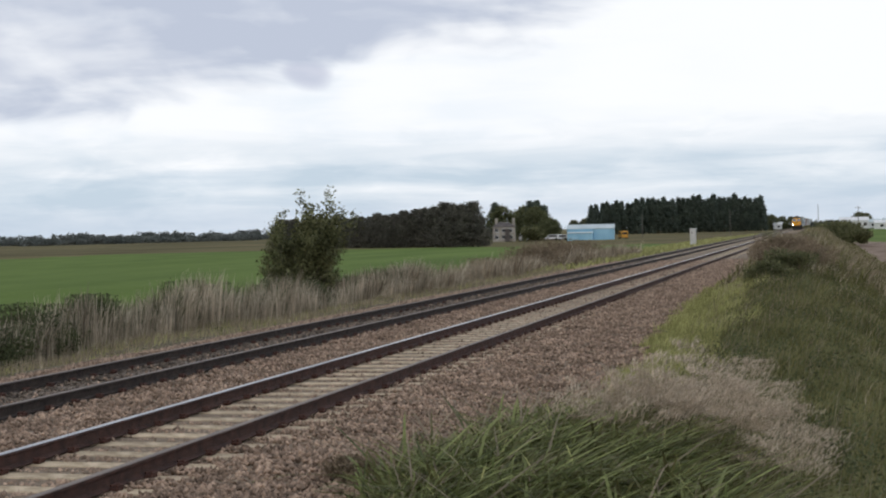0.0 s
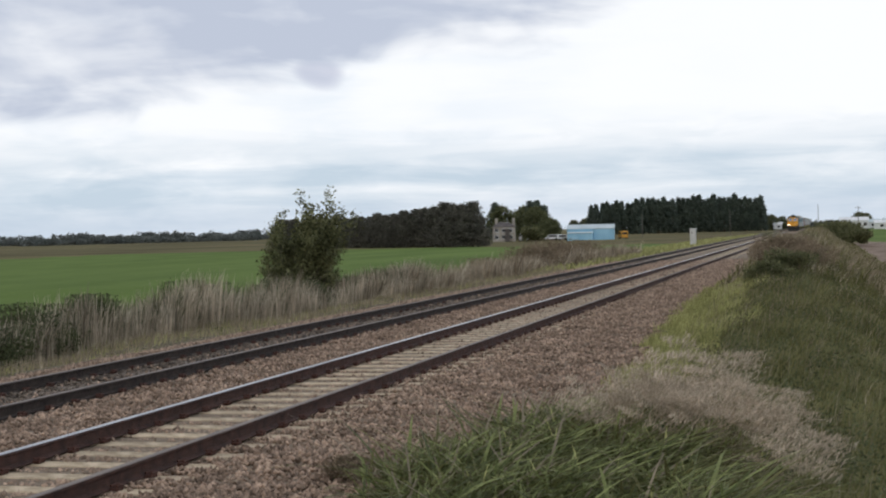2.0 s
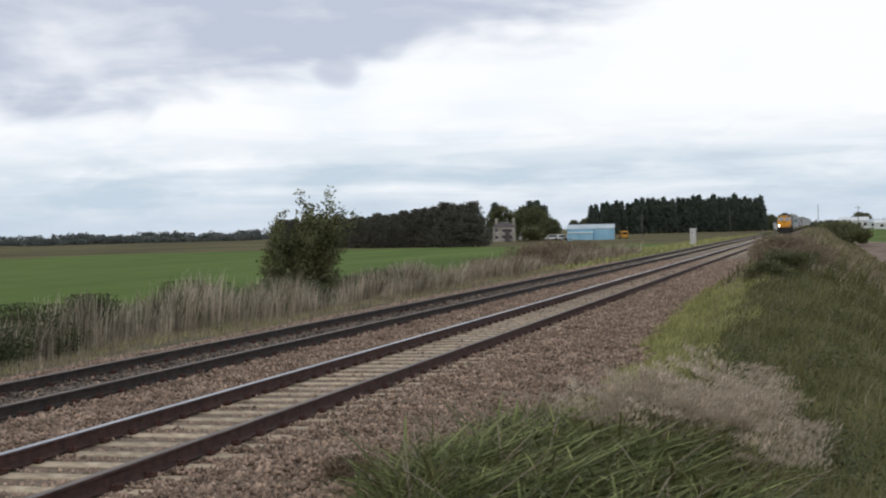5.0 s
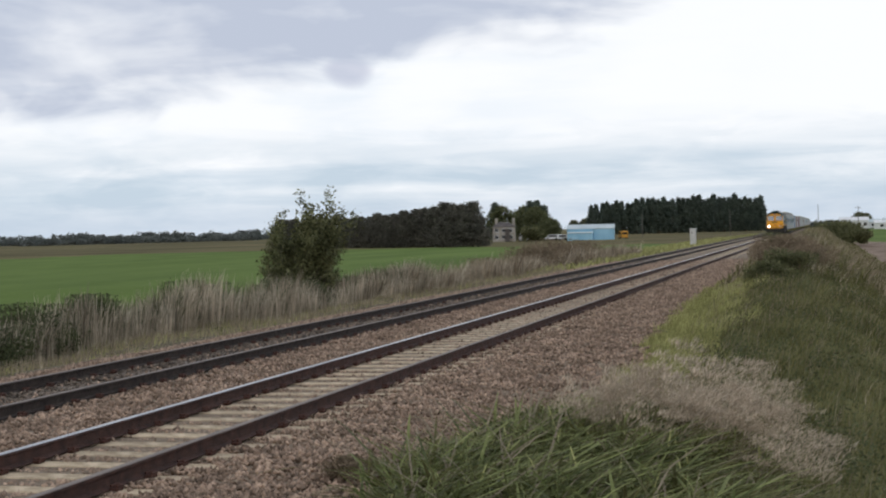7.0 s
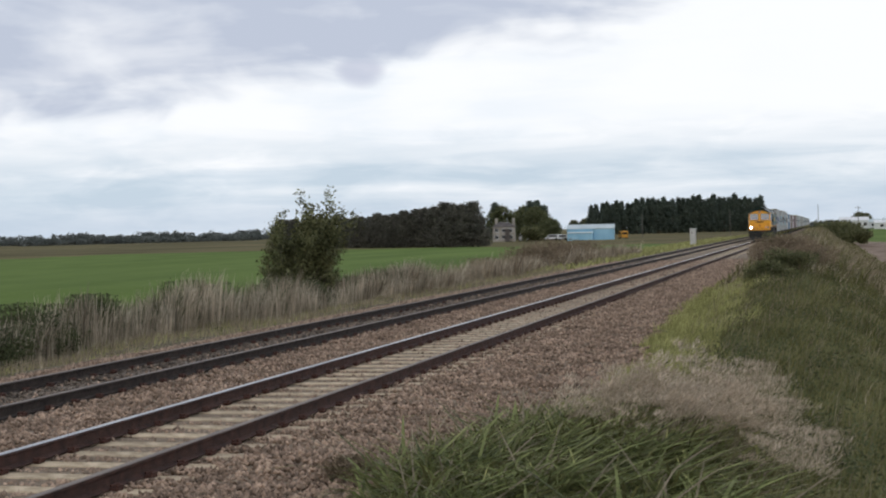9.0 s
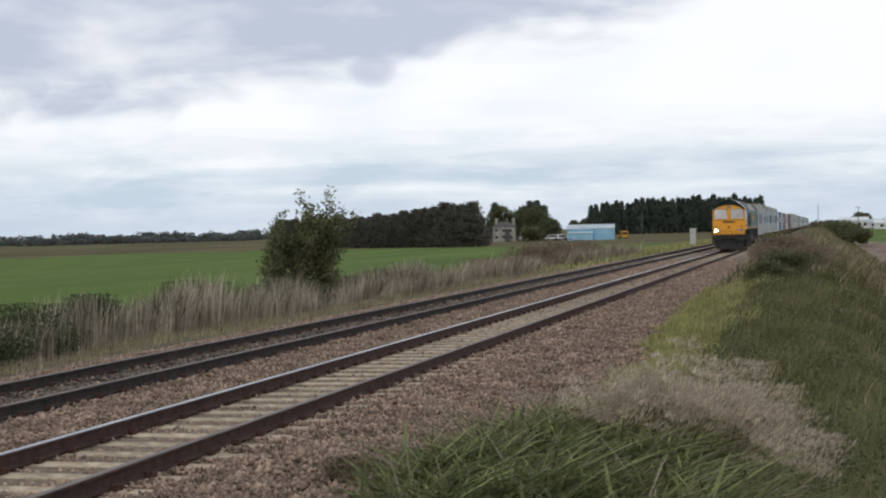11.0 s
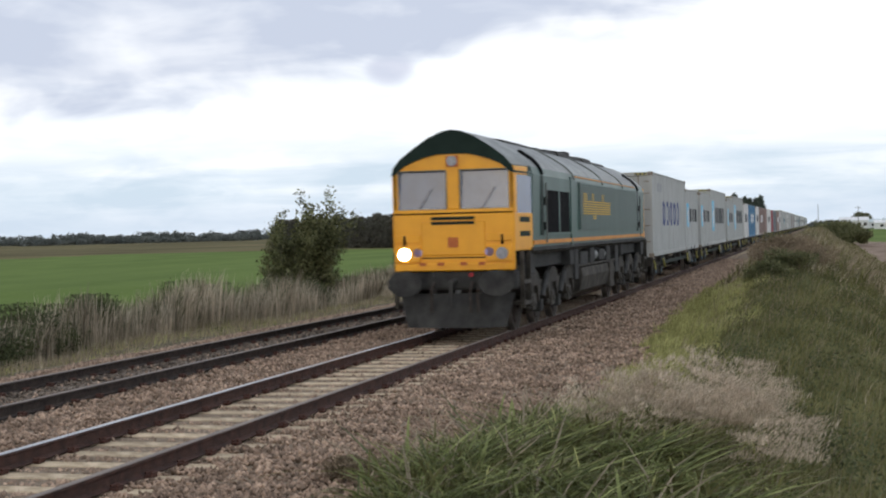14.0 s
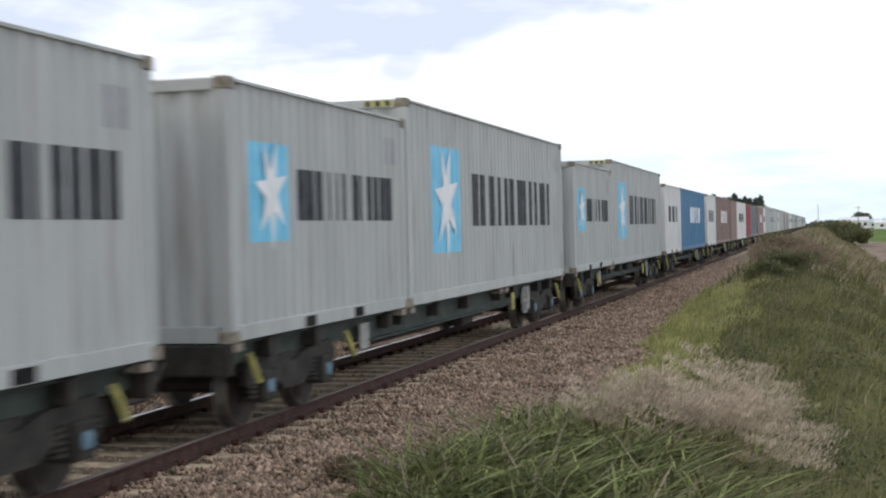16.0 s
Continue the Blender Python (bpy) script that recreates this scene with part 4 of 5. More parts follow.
            part("marker_lamp", rods(((e(-0.0), s * 0.70, 1.58), (e(-0.06), s * 0.70, 1.58), 0.085), n=14), "marker" if front else "lens", face, "violet-white marker lamp")
            part("lamp_bracket", boxes((min(e(-0.06), e(0.0)), max(e(-0.06), e(0.0)), s * 0.93, s * 0.97, 1.72, 1.9)), "loco_black", face)
            # buffers
            b = rod(bmesh.new(), (e(0.25), s * 0.88, 1.02), (e(-0.25), s * 0.88, 1.02), 0.13, 14)
            buf = part("buffer", b, "loco_under", v)
            hd = bmesh.new()
            hd = bmesh.new()
            bmesh.ops.create_cone(hd, cap_ends=True, segments=24, radius1=0.34, radius2=0.31, depth=0.09, matrix=Matrix.Translation((e(-0.28), s * 0.88, 1.0)) @ Matrix.Rotation(math.pi / 2 if e(1) > e(0) else -math.pi / 2, 4, "Y") @ Matrix.Diagonal((0.72, 1, 1, 1)))
            part("buffer_head", hd, "loco_soot", buf)
        core = bmesh.new()
        bx(core, 0.22, 1.2, -1.15, 1.15, 1.3, 3.05)
        part("cab_interior", core, "loco_black", v)
        for z, half in ((2.315, 1.15), (1.475, 0.62)):
            seam = bmesh.new()
            bx(seam, -0.024, -0.019, -half, half, z - 0.011, z + 0.011)
            part("panel_seam", seam, "loco_black", face)
        for z in (2.13, 2.22):
            nb = bmesh.new()
            bx(nb, -0.042, -0.034, -0.42, 0.42, z - 0.028, z + 0.028)
            part("number_bar", nb, "loco_visor", face, "dark bar marking")
        nb = bmesh.new()
        bx(nb, -0.05, -0.036, -0.1, 0.1, 1.67, 1.86, bevel=0.004)
        part("badge", nb, "badge", face, "reddish cab badge")
        part("lamp_surround", boxes((min(e(-0.005), e(0.03)), max(e(-0.005), e(0.03)), -0.12, 0.12, 3.19, 3.40), bevel=0.01), "badge", face)
        part("top_lamp", rods(((e(0.03), 0.0, 3.30), (e(-0.03), 0.0, 3.30), 0.10), n=16), "lens", face, "clear top lamp")
        for y in (-0.55, -0.2, 0.25, 0.6):
            part("lamp_iron", boxes((min(e(-0.07), e(-0.02)), max(e(-0.07), e(-0.02)), y - 0.06, y + 0.06, 1.33, 1.39)), "badge", face)
        beam = bmesh.new()
        bx(beam, 0.04, 0.3, -1.2, 1.2, 0.86, 1.23, bevel=0.06)
        part("buffer_beam", beam, "loco_soot", v)
        plough = bmesh.new()
        lo = [(-1.12, 0.06), (-0.8, -0.14), (0.8, -0.14), (1.12, 0.06)]
        for (ya, xa), (yb, xb) in zip(lo, lo[1:]):
            q = [plough.verts.new((e(xa), ya * 0.86, 0.16)), plough.verts.new((e(xb), yb * 0.86, 0.16)), plough.verts.new((e(xb + 0.12), yb, 0.80)), plough.verts.new((e(xa + 0.12), ya, 0.80))]
            r = [plough.verts.new((p.co.x + (e(0.05) - e(0.0)), p.co.y, p.co.z)) for p in q]
            plough.faces.new(q)
            plough.faces.new(r[::-1])
            for i in range(4):
                plough.faces.new((q[i], r[i], r[(i + 1) % 4], q[(i + 1) % 4]))
        bmesh.ops.recalc_face_normals(plough, faces=plough.faces[:])
        part("snow_plough", plough, "loco_soot", v, "black steel snow plough")
        part("coupling", rods(((e(0.0), 0, 1.02), (e(-0.35), 0, 1.0), 0.06), ((e(-0.3), 0, 1.0), (e(-0.28), 0, 0.55), 0.045), n=8), "loco_soot", v)
        for y in (-0.5, -0.35, 0.4):
            part("brake_hose", rods(((e(0.0), y, 1.0), (e(-0.22), y, 0.85), 0.03), ((e(-0.22), y, 0.85), (e(-0.18), y, 0.45), 0.03), n=8), "wheel", v)
            part("hose_tap", boxes((min(e(-0.12), e(-0.05)), max(e(-0.12), e(-0.05)), y - 0.035, y + 0.035, 1.12, 1.19)), "hose_red" if y > -0.4 and y < 0 else "loco_soot", v)

    cab(lambda d: d, True)
    cab(lambda d: L - d, False)
    # underframe, tank and bogies
    part("underframe", boxes((0.5, L - 0.5, -1.05, 1.05, 1.2, 1.60)), "loco_soot", v)
    for s in (-1, 1):
        for x0, x1, z0, z1 in ((6.2, 6.7, 0.8, 1.5), (7.0, 8.1, 1.12, 1.42), (8.5, 9.2, 1.12, 1.5), (9.9, 10.9, 1.15, 1.42), (11.2, 11.9, 1.12, 1.5), (12.8, 13.4, 0.75, 1.5), (1.1, 1.5, 1.1, 1.5), (5.6, 6.1, 1.15, 1.5), (14.0, 14.6, 1.2, 1.5), (18.6, 19.2, 1.1, 1.5)):
            part("equipment_box", boxes((x0, x1, min(s * 0.95, s * 1.26), max(s * 0.95, s * 1.26), z0, z1), bevel=0.03), "loco_soot", v)
        part("air_cylinder", rods(((9.1, s * 1.1, 1.3), (9.85, s * 1.1, 1.3), 0.14), ((10.95, s * 1.1, 1.3), (11.6, s * 1.1, 1.3), 0.14), n=14), "loco_roof", v)
        part("pipe_run", rods(((1.2, s * 1.18, 1.52), (19.0, s * 1.18, 1.52), 0.035), ((6.3, s * 1.22, 1.10), (13.2, s * 1.22, 1.10), 0.03), n=8), "loco_under", v)
    tank = prism(bmesh.new(), [(-1.26, 1.05), (-1.30, 0.85), (-1.22, 0.52), (-0.95, 0.36), (0.95, 0.36), (1.22, 0.52), (1.30, 0.85), (1.26, 1.05)], 7.0, 12.4)
    bmesh.ops.recalc_face_normals(tank, faces=tank.faces[:])
    tk = part("fuel_tank", tank, "loco_under", v, "grimy grey-brown fuel tank")
    part("tank_strap", boxes((11.3, 12.0, -1.33, 1.33, 0.42, 1.08), bevel=0.03), "loco_under", tk)
    for cx in (3.75, L - 3.75):
        b = bogie(v, cx, 4.1, 0.53, 3, 0.86, 1.08, "loco_under", "loco_under")
        for s in (-1, 1):
            for x in (cx - 2.05, cx, cx + 2.05):
                o = [(x - 0.62, 0.80), (x - 0.42, 1.08), (x - 0.15, 1.18), (x + 0.15, 1.18), (x + 0.42, 1.08), (x + 0.62, 0.80), (x + 0.42, 0.52), (x + 0.3, 0.86), (x - 0.3, 0.86), (x - 0.42, 0.52)]
                part("axle_guard", side_prism(bmesh.new(), o, s * 1.12, s * 1.2), "loco_under", b)
            for x in (cx - 1.02, cx + 1.02):
                part("damper", rods(((x - 0.3, s * 1.2, 0.6), (x + 0.3, s * 1.2, 1.05), 0.06), n=8), "loco_soot", b)
                part("brake_block", boxes((x - 0.12, x + 0.12, min(s * 0.9, s * 1.15), max(s * 0.9, s * 1.15), 0.3, 0.7), bevel=0.03), "loco_soot", b)
    put(v, FRONT - 22.455)
    return v


locomotive()


# ---- vegetation ----
M.update({
    "grass_lush": mat("fresh_green_grass", (0.27, 0.272, 0.10), (0.48, 0.465, 0.205), 1.2, 0.7, bump=0.0, island=0.4),
    "grass_olive": mat("dark_olive_grass", (0.10, 0.102, 0.038), (0.215, 0.202, 0.088), 1.0, 0.75, bump=0.0, island=0.45),
    "grass_wind": mat("blown_green_grass", (0.075, 0.10, 0.032), (0.32, 0.345, 0.14), 2.0, 0.55, bump=0.0, island=0.5),
    "straw": mat("dry_straw", (0.22, 0.18, 0.12), (0.43, 0.36, 0.26), 1.5, 0.85, bump=0.0, island=0.4),
    "plume": mat("pinkish_seed_head", (0.40, 0.325, 0.24), (0.68, 0.58, 0.455), 3.0, 0.9, bump=0.0, island=0.35),
    "reed": mat("bleached_reed", (0.26, 0.215, 0.155), (0.66, 0.57, 0.445), 1.2, 0.85, bump=0.0, island=0.5),
    "scrub_brown": mat("brown_scrub", (0.15, 0.115, 0.078), (0.33, 0.26, 0.18), 0.6, 0.9, bump=0.0, island=0.4),
    "leaf_dark": mat("dark_green_leaf", (0.065, 0.078, 0.038), (0.14, 0.155, 0.075), 1.0, 0.6, bump=0.0, island=0.5),
    "leaf_bush": mat("willow_leaf", (0.08, 0.088, 0.042), (0.215, 0.215, 0.105), 1.0, 0.6, bump=0.0, island=0.6),
    # needle and hedge colours are lifted to imitate haze over far trees
    "needle": mat("hazed_conifer_needle", (0.072, 0.095, 0.078), (0.145, 0.178, 0.142), 0.3, 0.8, bump=0.0, island=0.4),
    "hedge_leaf": mat("hazed_purple_brown_hedge", (0.090, 0.090, 0.075), (0.172, 0.166, 0.135), 0.3, 0.8, bump=0.0, island=0.4),
    "tree_leaf": mat("ash_tree_leaf", (0.09, 0.10, 0.05), (0.17, 0.18, 0.09), 0.4, 0.8, bump=0.0, island=0.4),
    # distance haze is mixed into this leaf colour as a paler grey-green
    "far_leaf": mat("haze_pale_woodland", (0.12, 0.135, 0.125), (0.19, 0.205, 0.18), 0.05, 0.9, bump=0.0, island=0.3),
    "bark": mat("grey_brown_bark", (0.05, 0.042, 0.033), (0.13, 0.11, 0.09), 6, 0.9, bump=0.5),
})


def leafy(m, amount):
    """Lets light through thin leaves."""
    n, l = m.node_tree.nodes, m.node_tree.links
    b = n["Principled BSDF"]
    b.inputs["Specular IOR Level"].default_value = 0.15
    tr, mix = n.new("ShaderNodeBsdfTranslucent"), n.new("ShaderNodeMixShader")
    l.new(b.inputs["Base Color"].links[0].from_socket, tr.inputs["Color"])
    mix.inputs["Fac"].default_value = amount
    l.new(b.outputs["BSDF"], mix.inputs[1])
    l.new(tr.outputs["BSDF"], mix.inputs[2])
    l.new(mix.outputs["Shader"], n["Material Output"].inputs["Surface"])


for name in ("grass_lush", "grass_olive", "grass_wind", "straw", "plume", "reed", "scrub_brown", "leaf_dark", "leaf_bush", "tree_leaf", "hedge_leaf", "far_leaf", "needle"):
    leafy(M[name], 0.4)


def blade_mesh(name, rng, base, h, w, lean, spread=0.25):
    """Tapered, bent blades: base (n, 3), heights, widths and one or n lean vectors (as a share of the height)."""
    n = len(base)
    a = rng.uniform(0, math.tau, n)
    side = np.stack([np.cos(a), np.sin(a), np.zeros(n)], -1) * (w / 2)[:, None]
    bend = np.broadcast_to(np.asarray(lean, float), (n, 2)) + rng.normal(0, spread, (n, 2))
    hh = h[:, None]
    flat = np.concatenate([bend * hh, np.zeros((n, 1))], -1)
    fall = np.sqrt(np.clip(1 - 0.5 * np.minimum((bend ** 2).sum(-1), 1.5), 0.15, 1))
    up = np.stack([np.zeros(n), np.zeros(n), h * fall], -1)
    mid = base + flat * 0.35 + up * 0.62
    tip = base + flat + up
    V = np.stack([base - side, base + side, mid - side * 0.75, mid + side * 0.75, tip], 1).reshape(-1, 3)
    f = np.array([(0, 1, 3), (0, 3, 2), (2, 3, 4)])
    return raw_mesh(name, V, (f[None] + 5 * np.arange(n)[:, None, None]).reshape(-1, 3))


def leaf_mesh(name, rng, centres, size, long=1.6):
    """Loose pointed leaves at the given places."""
    n = len(centres)
    u = rng.normal(0, 1, (n, 3))
    u /= np.linalg.norm(u, axis=1, keepdims=True)
    v = np.cross(u, rng.normal(0, 1, (n, 3)))
    v /= np.linalg.norm(v, axis=1, keepdims=True)
    s = (size * rng.uniform(0.6, 1.4, n))[:, None]
    V = np.stack([centres - u * s * long / 2, centres + v * s / 2, centres + u * s * long / 2, centres - v * s / 2], 1).reshape(-1, 3)
    return raw_mesh(name, V, (np.array([[0, 1, 2, 3]])[None] + 4 * np.arange(n)[:, None, None]).reshape(-1, 4))


def stuff(ob, label, category):
    return tagged(ob, label, category, kind="stuff")


def scatter(rng, n, x0, x1, y0, y1, power=1.0):
    x = x0 + (x1 - x0) * rng.random(n) ** power
    y = rng.uniform(y0, y1, n)
    return x, y


def build_bank_grass():
    rng = np.random.default_rng(11)

    def in_view(x, y):
        return y > -7.7 - 0.05 * x

    def lay(name, n, x0, x1, y0, y1, hs, ws, lean, m, label, power=1.6, limit=None, spread=0.3):
        x, y = scatter(rng, n, x0, x1, y0, y1, power)
        k = in_view(x, y) & (y < ballast_edge(x) - 0.08 + rng.normal(0, 0.10, n))
        if limit is not None:
            k &= limit(x, y)
        x, y = x[k], y[k]
        clump = 0.7 + 0.5 * np.sin(x * 1.7 + 2 * np.sin(y * 2.3)) * np.sin(y * 3.1 + x * 0.4)
        h = rng.uniform(*hs, len(x)) * np.clip(clump, 0.35, 1.3)
        w = rng.uniform(*ws, len(x)) * (1 + np.clip(x - 12, 0, 60) / 25)
        base = np.stack([x, y, land(x, y) - 0.02], -1)
        stuff(mesh_part(name, blade_mesh(name, rng, base, h, w, lean, spread), m), label, "grass")

    lay("verge_grass", 105000, 9, 66, -5.5, -2.8, (0.10, 0.27), (0.006, 0.013), (0, -0.3), "grass_lush", "fresh green grass on the slope beside the ballast", limit=lambda x, y: (y > -5.25 + 0.3 * np.sin(x * 0.8)) | (x < 15))
    lay("bank_grass", 90000, 5.0, 75, -11.5, -4.95, (0.14, 0.42), (0.006, 0.013), (0, -0.35), "grass_olive", "dark olive rough grass on the bank", spread=0.5)
    x, y = scatter(rng, 900, 8, 60, -9.5, -5.0, 1.4)
    k = in_view(x, y)
    pick = rng.integers(0, k.sum(), 42000)
    c = np.stack([x[k][pick], y[k][pick], np.zeros(42000)], -1) + rng.normal(0, 1, (42000, 3)) * np.array([0.16, 0.14, 0.0])
    c[:, 2] = land(c[:, 0], c[:, 1]) + np.abs(rng.normal(0, 0.16, 42000))
    stuff(mesh_part("bank_weeds", leaf_mesh("bank_weeds", rng, c, 0.022, 2.0), "leaf_dark"), "dark leafy weeds scattered over the bank", "weeds")
    lay("bank_straw", 9000, 6.0, 75, -10.5, -4.2, (0.25, 0.55), (0.004, 0.008), (0, -0.4), "straw", "dry straw stems among the bank grass")
    # dry mounds along the crest
    n = 15000
    x, y = scatter(rng, n, 41, 95, -7.4, -4.6, 1.4)
    crest = np.exp(-((y + 5.2 + 0.012 * (x - 40)) / 1.1) ** 2) * (0.75 + 0.35 * np.sin(x * 0.55 + 1.0))
    k = in_view(x, y) & (rng.random(n) < 0.25 + crest)
    x, y, crest = x[k], y[k], crest[k]
    h = rng.uniform(0.3, 0.6, len(x)) * (0.5 + 0.8 * crest)
    me = blade_mesh("dry_grass", rng, np.stack([x, y, land(x, y) - 0.02], -1), h, rng.uniform(0.012, 0.035, len(x)), (0, -0.5), 0.4)
    stuff(mesh_part("dry_grass", me, ["plume", "scrub_brown", "grass_olive"]), "dry greyish grass mounded along the crest of the bank", "grass")
    me.polygons.foreach_set("material_index", np.repeat(rng.choice([0, 0, 1, 2], len(x)).astype(np.int32), 3))
    # farther along the bank: longer, paler growth
    x, y = scatter(rng, 26000, 45, 260, -12.0, -3.5, 1.5)
    k = in_view(x, y)
    x, y = x[k], y[k]
    h = rng.uniform(0.25, 0.75, len(x)) * (0.75 + 0.4 * np.sin(x * 0.21 + y))
    me = blade_mesh("far_bank_grass", rng, np.stack([x, y, land(x, y) - 0.02], -1), h, rng.uniform(0.03, 0.09, len(x)), (0, -0.3), 0.35)
    stuff(mesh_part("far_bank_grass", me, ["straw", "grass_olive"]), "tall browning grass along the far bank", "grass")
    me.polygons.foreach_set("material_index", np.repeat((rng.random(len(x)) < 0.45).astype(np.int32), 3))


build_bank_grass()

TUFTS = []


def arc_mesh(name, rng, base, h, w, lean, spread, droop):
    """Long leaves that rise and then arch over, four segments each."""
    n = len(base)
    a = rng.uniform(0, math.tau, n)
    side = np.stack([np.cos(a), np.sin(a), np.zeros(n)], -1) * (w / 2)[:, None]
    flat = np.concatenate([(np.asarray(lean, float) + rng.normal(0, spread, (n, 2))) * h[:, None], np.zeros((n, 1))], -1)
    fall = droop * rng.uniform(0.5, 1.4, n)
    rows = []
    for u, k in ((0.0, 0.7), (0.3, 1.0), (0.6, 0.95), (0.85, 0.55)):
        c = base + flat * u ** 1.7
        c[:, 2] += h * (u - fall * u ** 3)
        rows += [c - side * k, c + side * k]
    tip = base + flat
    tip[:, 2] += h * (1 - fall)
    V = np.stack(rows + [tip], 1).reshape(-1, 3)
    f = np.array([(0, 1, 3), (0, 3, 2), (2, 3, 5), (2, 5, 4), (4, 5, 7), (4, 7, 6), (6, 7, 8)])
    return raw_mesh(name, V, (f[None] + 9 * np.arange(n)[:, None, None]).reshape(-1, 3))


def build_tufts():
    """Long wind-blown reed grass; each tuft rocks in the wind."""
    rng = np.random.default_rng(23)
    protos = []
    for kind in range(4):
        t = thing("grass_tuft", ["wind-blown tuft of long green reed leaves", "wind-blown tuft of green grass with seed heads", "wind-blown tuft of pale pinkish seed heads", "bent tuft of green and straw-coloured leaves"][kind], "grass", group="tufts on the bank")
        n = (340, 320, 180, 320)[kind]
        a, r = rng.uniform(0, math.tau, n), 0.30 * np.sqrt(rng.random(n))
        base = np.stack([r * np.cos(a), r * np.sin(a), np.full(n, -0.04)], -1)
        h = rng.uniform(0.18, 0.66, n) if kind != 2 else rng.uniform(0.24, 0.6, n)
        me = arc_mesh("blade", rng, base, h, rng.uniform(0.010, 0.028, n), (-0.05, -0.50), 0.62, 0.42)
        blades = mesh_part("blade", me, ["grass_wind", "grass_olive", "straw", "grass_lush"], t, "long bent green blades")
        odds = ((0.62, 0.27, 0.08, 0.03), (0.52, 0.32, 0.13, 0.03), (0.28, 0.42, 0.27, 0.03), (0.50, 0.29, 0.16, 0.05))[kind]
        me.polygons.foreach_set("material_index", np.repeat(rng.choice(4, n, p=odds).astype(np.int32), 7))
        tagged(blades, kind="stuff")
        s = (0, 6, 30, 0)[kind]
        if s:
            a, r = rng.uniform(0, math.tau, s), 0.34 * np.sqrt(rng.random(s))
            root = np.stack([r * np.cos(a), r * np.sin(a), np.full(s, -0.03)], -1)
            hs = rng.uniform(0.52, 0.86, s)
            tagged(mesh_part("stem", blade_mesh("stem", rng, root, hs, np.full(s, 0.004), (0, -0.45), 0.08), "straw", t, "thin straw stems"), kind="stuff")
            tip = root + np.stack([np.zeros(s), -0.42 * hs, hs * 0.90], -1)
            q = 54
            u = rng.random((s, q, 1))
            along = u * np.array([0.0, -0.21, -0.05]) + rng.normal(0, 1, (s, q, 3)) * (0.007 + 0.026 * u)
            grain = (tip[:, None] + along).reshape(-1, 3)
            me = blade_mesh("seed_head", rng, grain, rng.uniform(0.025, 0.06, s * q), np.full(s * q, 0.007), (0, -0.9), 0.5)
            tagged(mesh_part("seed_head", me, "plume", t, "feathery pinkish seed heads"), kind="stuff")
        protos.append(t)
    spots = []
    while len(spots) < 120:
        x, y = rng.uniform(8.6, 16.0), rng.uniform(-6.75, -3.45)
        band = x - (10.7 + (y + 6.5) * 1.4)
        if band > 0.8 + 0.4 * math.sin(2.1 * y) or y < -6.0 + 0.10 * (x - 9) - (0.5 if band > -0.6 else 0.0) or y > float(ballast_edge(x)) - 0.28:
            continue
        # the seed heads stand on the far, higher side of the green growth
        plumed = band > -0.6 + 0.35 * math.sin(3.3 * y + x) and y < -4.45
        kind = int(rng.choice([2, 2, 1])) if plumed else (1 if band > -1.0 and y < -4.3 and rng.random() < 0.5 else int(rng.choice([0, 0, 3])))
        spots.append((x, y, kind))
    used = set()
    for x, y, kind in spots:
        z = float(land(x, y))
        turn = rng.uniform(-50, 50)
        m = pose(x, y, z, 0, 0, turn)
        if kind in used:
            t = copy_thing(protos[kind], m)
        else:
            t = protos[kind]
            t.matrix_basis = m
            used.add(kind)
        g = rng.uniform(0.85, 1.15) if kind == 2 else rng.uniform(0.95, 1.42)
        t.scale = (g, g, g)
        TUFTS.append((t, x, y, z, turn, rng.uniform(0, math.tau)))


build_tufts()


def build_reeds():
    rng = np.random.default_rng(31)

    def strip(name, n, x0, x1, y0, y1, hs, m, label, ws=(0.012, 0.042), lean=(0, -0.08), spread=0.15):
        x, y = scatter(rng, n, x0, x1, y0, y1, 1.15)
        clump = 0.80 + 0.14 * (x < 37) + 0.16 * np.sin(x * 0.9) + 0.12 * np.sin(x * 2.3 + y) + 0.12 * np.sin(x * 0.31 + 2)
        h = rng.uniform(*hs, n) * np.clip(clump, 0.4, 1.2)
        stuff(mesh_part(name, blade_mesh(name, rng, np.stack([x, y, land(x, y) - 0.03], -1), h, rng.uniform(*ws, n), lean, spread), m), label, "reeds")

    strip("reed_bed", 13000, 19, 62, 9.5, 11.2, (0.8, 1.62), "reed", "bleached reeds standing along the ditch", (0.012, 0.038), (0, -0.1), 0.12)
    strip("reed_underwood", 17000, 19, 62, 9.9, 12.0, (0.6, 1.5), "leaf_dark", "dark green growth among the reeds", (0.02, 0.05), (0, -0.1), 0.3)
    strip("reed_fringe", 9000, 50, 135, 9.6, 13.0, (0.8, 1.65), "reed", "bleached reeds and dead stems along the ditch", (0.02, 0.05), (0, -0.15), 0.2)
    strip("brown_scrub", 9000, 50, 135, 9.6, 13.5, (0.5, 1.6), "scrub_brown", "brown scrub along the ditch", (0.03, 0.08), (0, -0.1), 0.4)
    strip("left_verge_grass", 5000, 17, 80, 7.4, 9.7, (0.10, 0.30), "grass_lush", "green and straw grass between ballast and reeds", (0.012, 0.026), (0, -0.2), 0.4)
    strip("left_verge_straw", 20000, 17, 120, 7.2, 10.0, (0.12, 0.40), "straw", "dry grass between ballast and reeds", (0.010, 0.022), (0, -0.2), 0.4)
    x, y = scatter(rng, 12000, 80, 330, 6.9, 16.0, 1.3)
